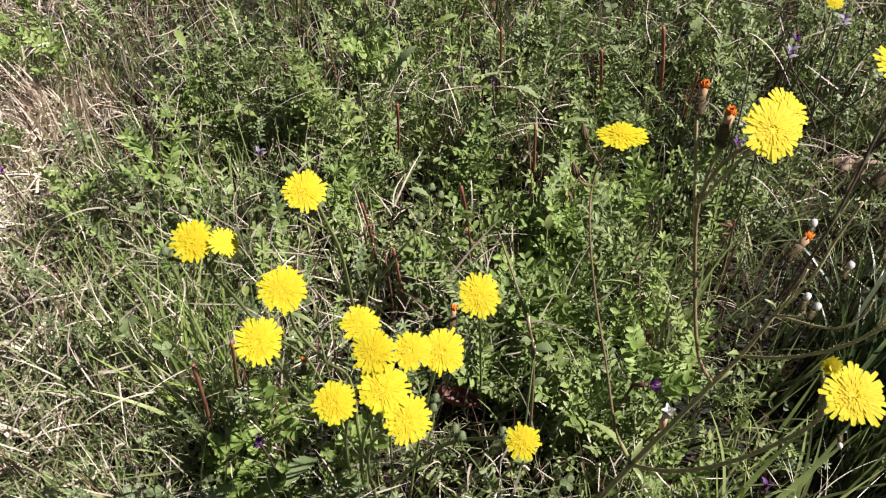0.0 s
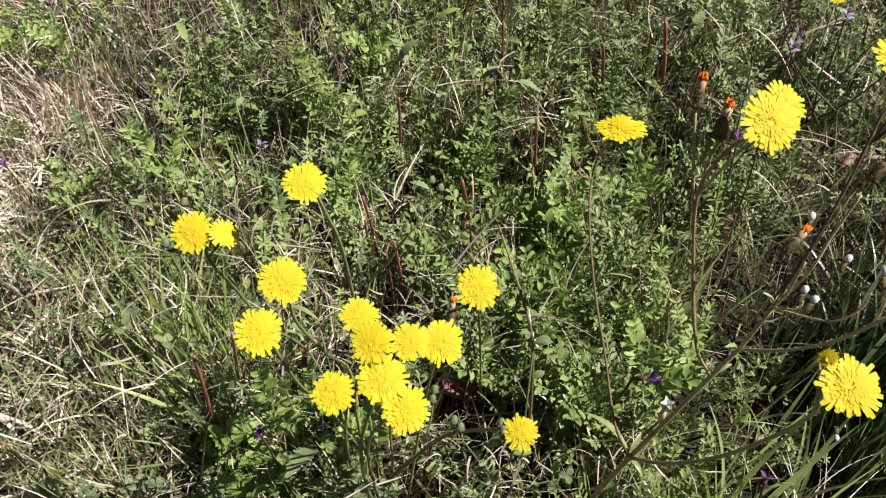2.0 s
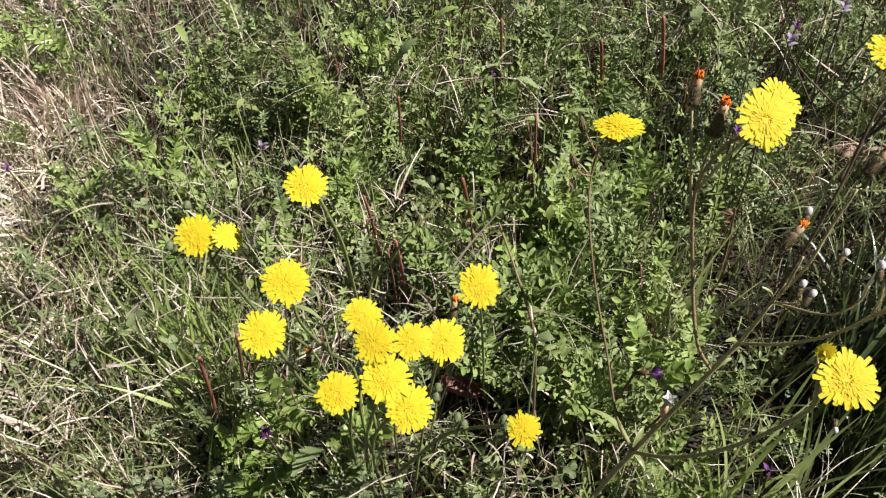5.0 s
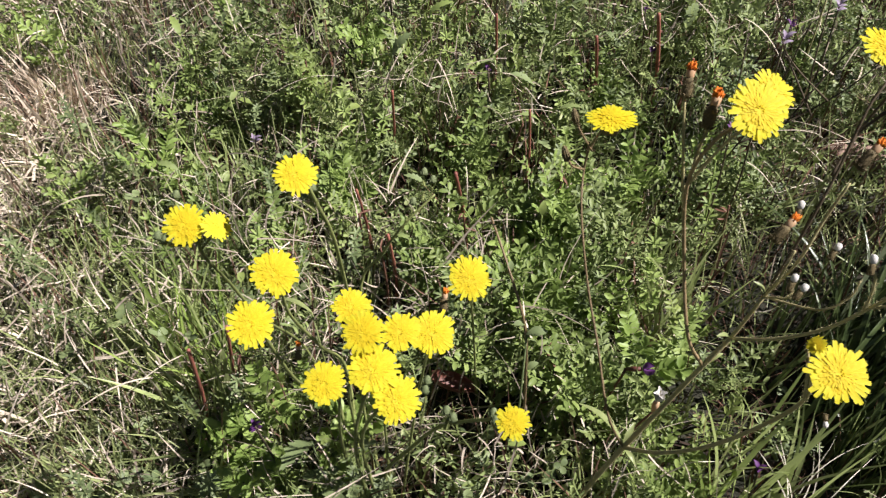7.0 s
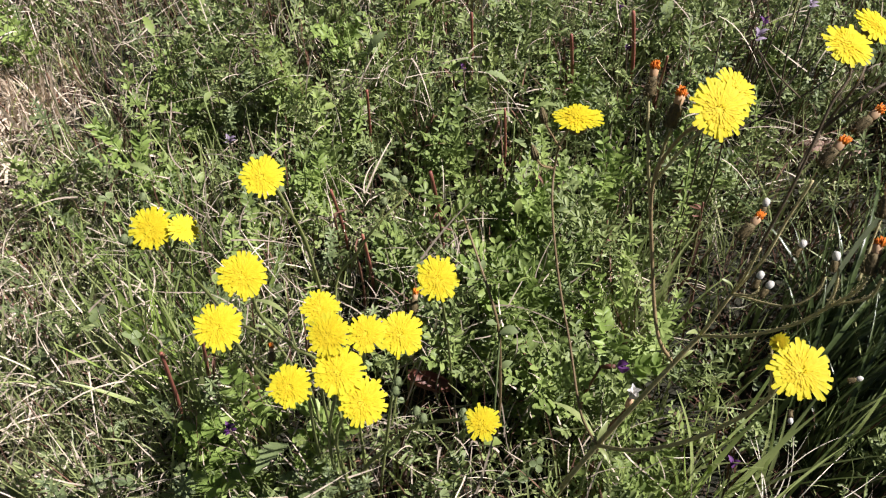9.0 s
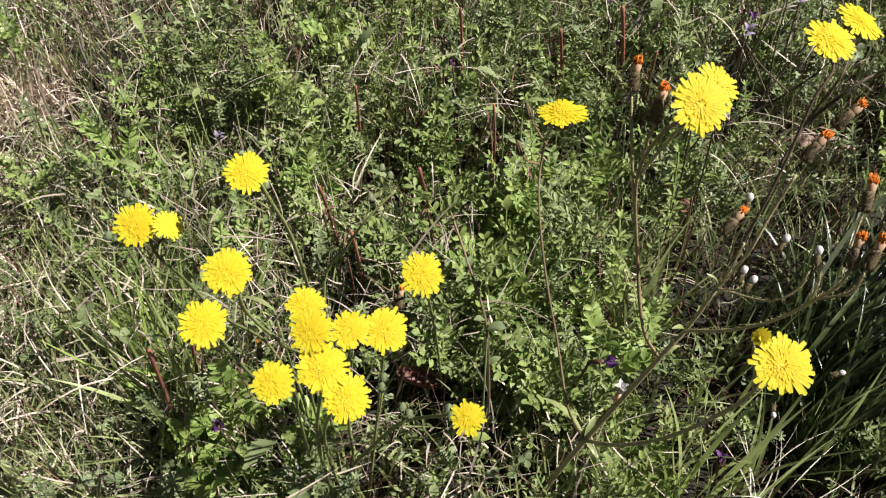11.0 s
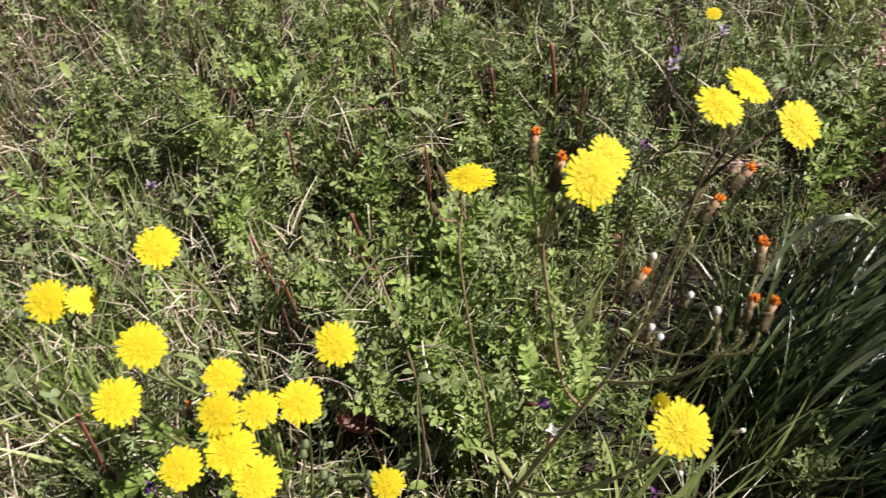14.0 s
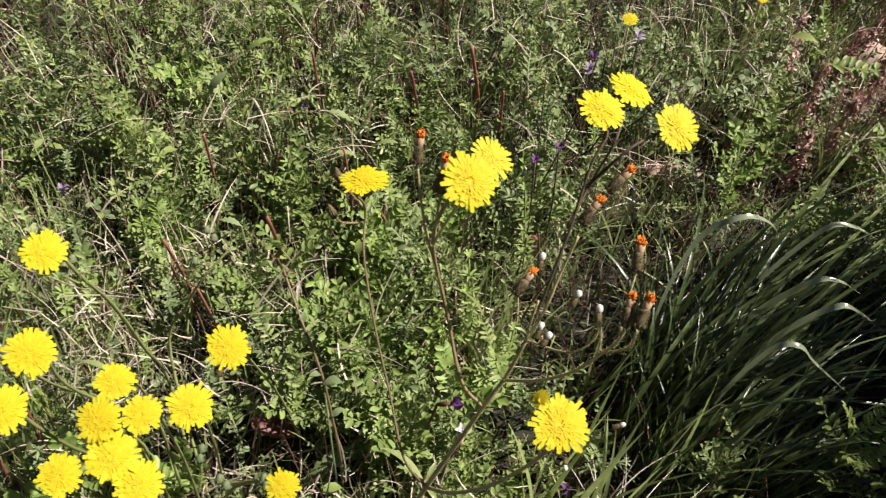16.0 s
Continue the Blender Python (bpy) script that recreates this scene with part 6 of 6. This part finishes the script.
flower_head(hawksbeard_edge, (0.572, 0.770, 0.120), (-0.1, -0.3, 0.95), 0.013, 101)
stalk(hawksbeard_edge, [(0.572, 0.770, 0), (0.575, 0.770, 0.06), (0.572, 0.770, 0.114)], 0.0013, 0.001)
purple_spike((0.556, 0.775, 0.125), M_MAGENTA, "thin stem with a magenta flower", 0.0080)
red_stem((0.022, 0.452), (0.020, 0.415, 0.130), 0)
red_stem((0.075, 0.378), (0.064, 0.363, 0.110), 1)
red_stem((0.091, 0.318), (0.077, 0.308, 0.110), 2)
red_stem((-0.186, 0.296), (-0.175, 0.295, 0.080), 3)
red_stem((-0.162, 0.316), (-0.137, 0.294, 0.120), 4)
red_stem((-0.068, 0.453), (-0.063, 0.425, 0.120), 5)
red_stem((-0.140, 0.651), (-0.126, 0.619, 0.120), 6)
red_stem((0.161, 0.650), (0.150, 0.632, 0.100), 7)
red_stem((0.236, 0.727), (0.218, 0.695, 0.100), 8)
red_stem((0.260, 0.463), (0.234, 0.433, 0.120), 9)
red_stem((0.250, 0.633), (0.234, 0.605, 0.100), 10)
red_stem((0.167, 0.444), (0.160, 0.434, 0.100), 11)
red_stem((0.053, 0.640), (0.048, 0.608, 0.120), 12)
red_stem((-0.172, 0.816), (-0.156, 0.763, 0.120), 13)
red_stem((-0.013, 0.791), (-0.007, 0.770, 0.100), 14)
red_stem((-0.047, 0.400), (-0.043, 0.382, 0.130), 15)
red_stem((-0.025, 0.890), (-0.016, 0.841, 0.098), 20)
red_stem((0.017, 0.816), (0.026, 0.747, 0.113), 21)
red_stem((-0.047, 0.759), (-0.030, 0.709, 0.103), 22)
red_stem((0.052, 0.831), (0.060, 0.771, 0.107), 23)
red_stem((0.158, 0.700), (0.150, 0.655, 0.102), 24)
red_stem((0.155, 0.642), (0.144, 0.604, 0.100), 25)
red_stem((0.235, 0.735), (0.229, 0.704, 0.091), 26)
red_stem((0.037, 0.661), (0.038, 0.612, 0.108), 27)
red_stem((0.119, 0.847), (0.116, 0.780, 0.111), 28)
red_stem((0.219, 0.806), (0.201, 0.750, 0.106), 29)
red_stem((0.254, 0.660), (0.240, 0.630, 0.093), 30)
red_stem((0.074, 0.588), (0.076, 0.543, 0.109), 31)
red_stem((0.005, 0.601), (0.018, 0.567, 0.098), 32)
red_stem((0.114, 0.515), (0.105, 0.482, 0.104), 33)
red_stem((0.247, 0.504), (0.229, 0.472, 0.105), 34)
red_stem((-0.058, 0.623), (-0.049, 0.594, 0.092), 35)
loose_leaf("lobed_leaf", (-0.009, 0.694, 0.122), 10, 23, 2, 0.026, 0.011, M_FRESH, "green lobed herb leaf standing among the vetch", 1, 10)
loose_leaf("lobed_leaf", (-0.044, 0.629, 0.121), 22, 43, 14, 0.028, 0.012, M_CLOVER, "green lobed herb leaf standing among the vetch", 1, 10)
loose_leaf("lobed_leaf", (0.063, 0.682, 0.106), 300, 26, 10, 0.024, 0.010, M_FRESH, "green lobed herb leaf standing among the vetch", 1, 10)
loose_leaf("lobed_leaf", (0.129, 0.711, 0.110), 18, 24, -25, 0.026, 0.011, M_CLOVER, "green lobed herb leaf standing among the vetch", 1, 10)
loose_leaf("lobed_leaf", (0.261, 0.674, 0.098), 274, 7, -13, 0.024, 0.010, M_FRESH, "green lobed herb leaf standing among the vetch", 1, 10)
loose_leaf("lobed_leaf", (0.045, 0.780, 0.104), 134, 14, 19, 0.026, 0.011, M_CLOVER, "green lobed herb leaf standing among the vetch", 1, 10)
loose_leaf("lobed_leaf", (0.087, 0.580, 0.124), 173, 25, -2, 0.024, 0.010, M_CLOVER, "green lobed herb leaf standing among the vetch", 1, 10)
loose_leaf("lobed_leaf", (0.089, 0.533, 0.122), 193, 29, 4, 0.022, 0.009, M_VETCH, "green lobed herb leaf standing among the vetch", 1, 10)
loose_leaf("lobed_leaf", (0.228, 0.744, 0.107), 304, 40, -19, 0.024, 0.010, M_VETCH, "green lobed herb leaf standing among the vetch", 1, 10)
loose_leaf("lobed_leaf", (0.282, 0.586, 0.124), 259, 22, 2, 0.022, 0.009, M_VETCH, "green lobed herb leaf standing among the vetch", 1, 10)
loose_leaf("lobed_leaf", (-0.255, 0.664, 0.117), 121, 24, 2, 0.024, 0.010, M_FRESH, "green lobed herb leaf standing among the vetch", 1, 10)
loose_leaf("lobed_leaf", (-0.227, 0.567, 0.111), 280, 26, -25, 0.022, 0.009, M_FRESH, "green lobed herb leaf standing among the vetch", 1, 10)
loose_leaf("lobed_leaf", (-0.215, 0.470, 0.125), 161, 6, -1, 0.020, 0.008, M_VETCH, "green lobed herb leaf standing among the vetch", 1, 10)
loose_leaf("broad_leaf", (-0.191, 0.571, 0.113), 68, 8, 15, 0.0120, 0.0060, M_VETCH, "round green leaf standing among the vetch", 0, 8)
loose_leaf("broad_leaf", (-0.122, 0.625, 0.105), 180, 27, 13, 0.0105, 0.0054, M_VETCH, "round green leaf standing among the vetch", 0, 8)
loose_leaf("broad_leaf", (-0.142, 0.654, 0.103), 250, 6, 12, 0.0105, 0.0054, M_CLOVER, "round green leaf standing among the vetch", 0, 8)
loose_leaf("broad_leaf", (0.004, 0.698, 0.124), 10, 28, -9, 0.0135, 0.0066, M_VETCH, "round green leaf standing among the vetch", 0, 8)
loose_leaf("lobed_leaf", (0.004, 0.608, 0.109), 303, 43, -5, 0.020, 0.008, M_CLOVER, "green lobed herb leaf standing among the vetch", 1, 10)
loose_leaf("lobed_leaf", (-0.078, 0.582, 0.106), 160, 28, 13, 0.020, 0.008, M_FRESH, "green lobed herb leaf standing among the vetch", 1, 10)
loose_leaf("lobed_leaf", (0.062, 0.636, 0.104), 193, 11, 24, 0.022, 0.009, M_CLOVER, "green lobed herb leaf standing among the vetch", 1, 10)
loose_leaf("lobed_leaf", (0.107, 0.546, 0.124), 350, 13, -6, 0.020, 0.008, M_VETCH, "green lobed herb leaf standing among the vetch", 1, 10)
loose_leaf("lobed_leaf", (0.183, 0.666, 0.102), 137, 20, -5, 0.022, 0.009, M_CLOVER, "green lobed herb leaf standing among the vetch", 1, 10)
loose_leaf("lobed_leaf", (-0.038, 0.408, 0.115), 332, 11, -19, 0.018, 0.008, M_VETCH, "green lobed herb leaf standing among the vetch", 1, 10)
loose_leaf("lobed_leaf", (-0.012, 0.474, 0.105), 170, 19, 3, 0.018, 0.008, M_CLOVER, "green lobed herb leaf standing among the vetch", 1, 10)
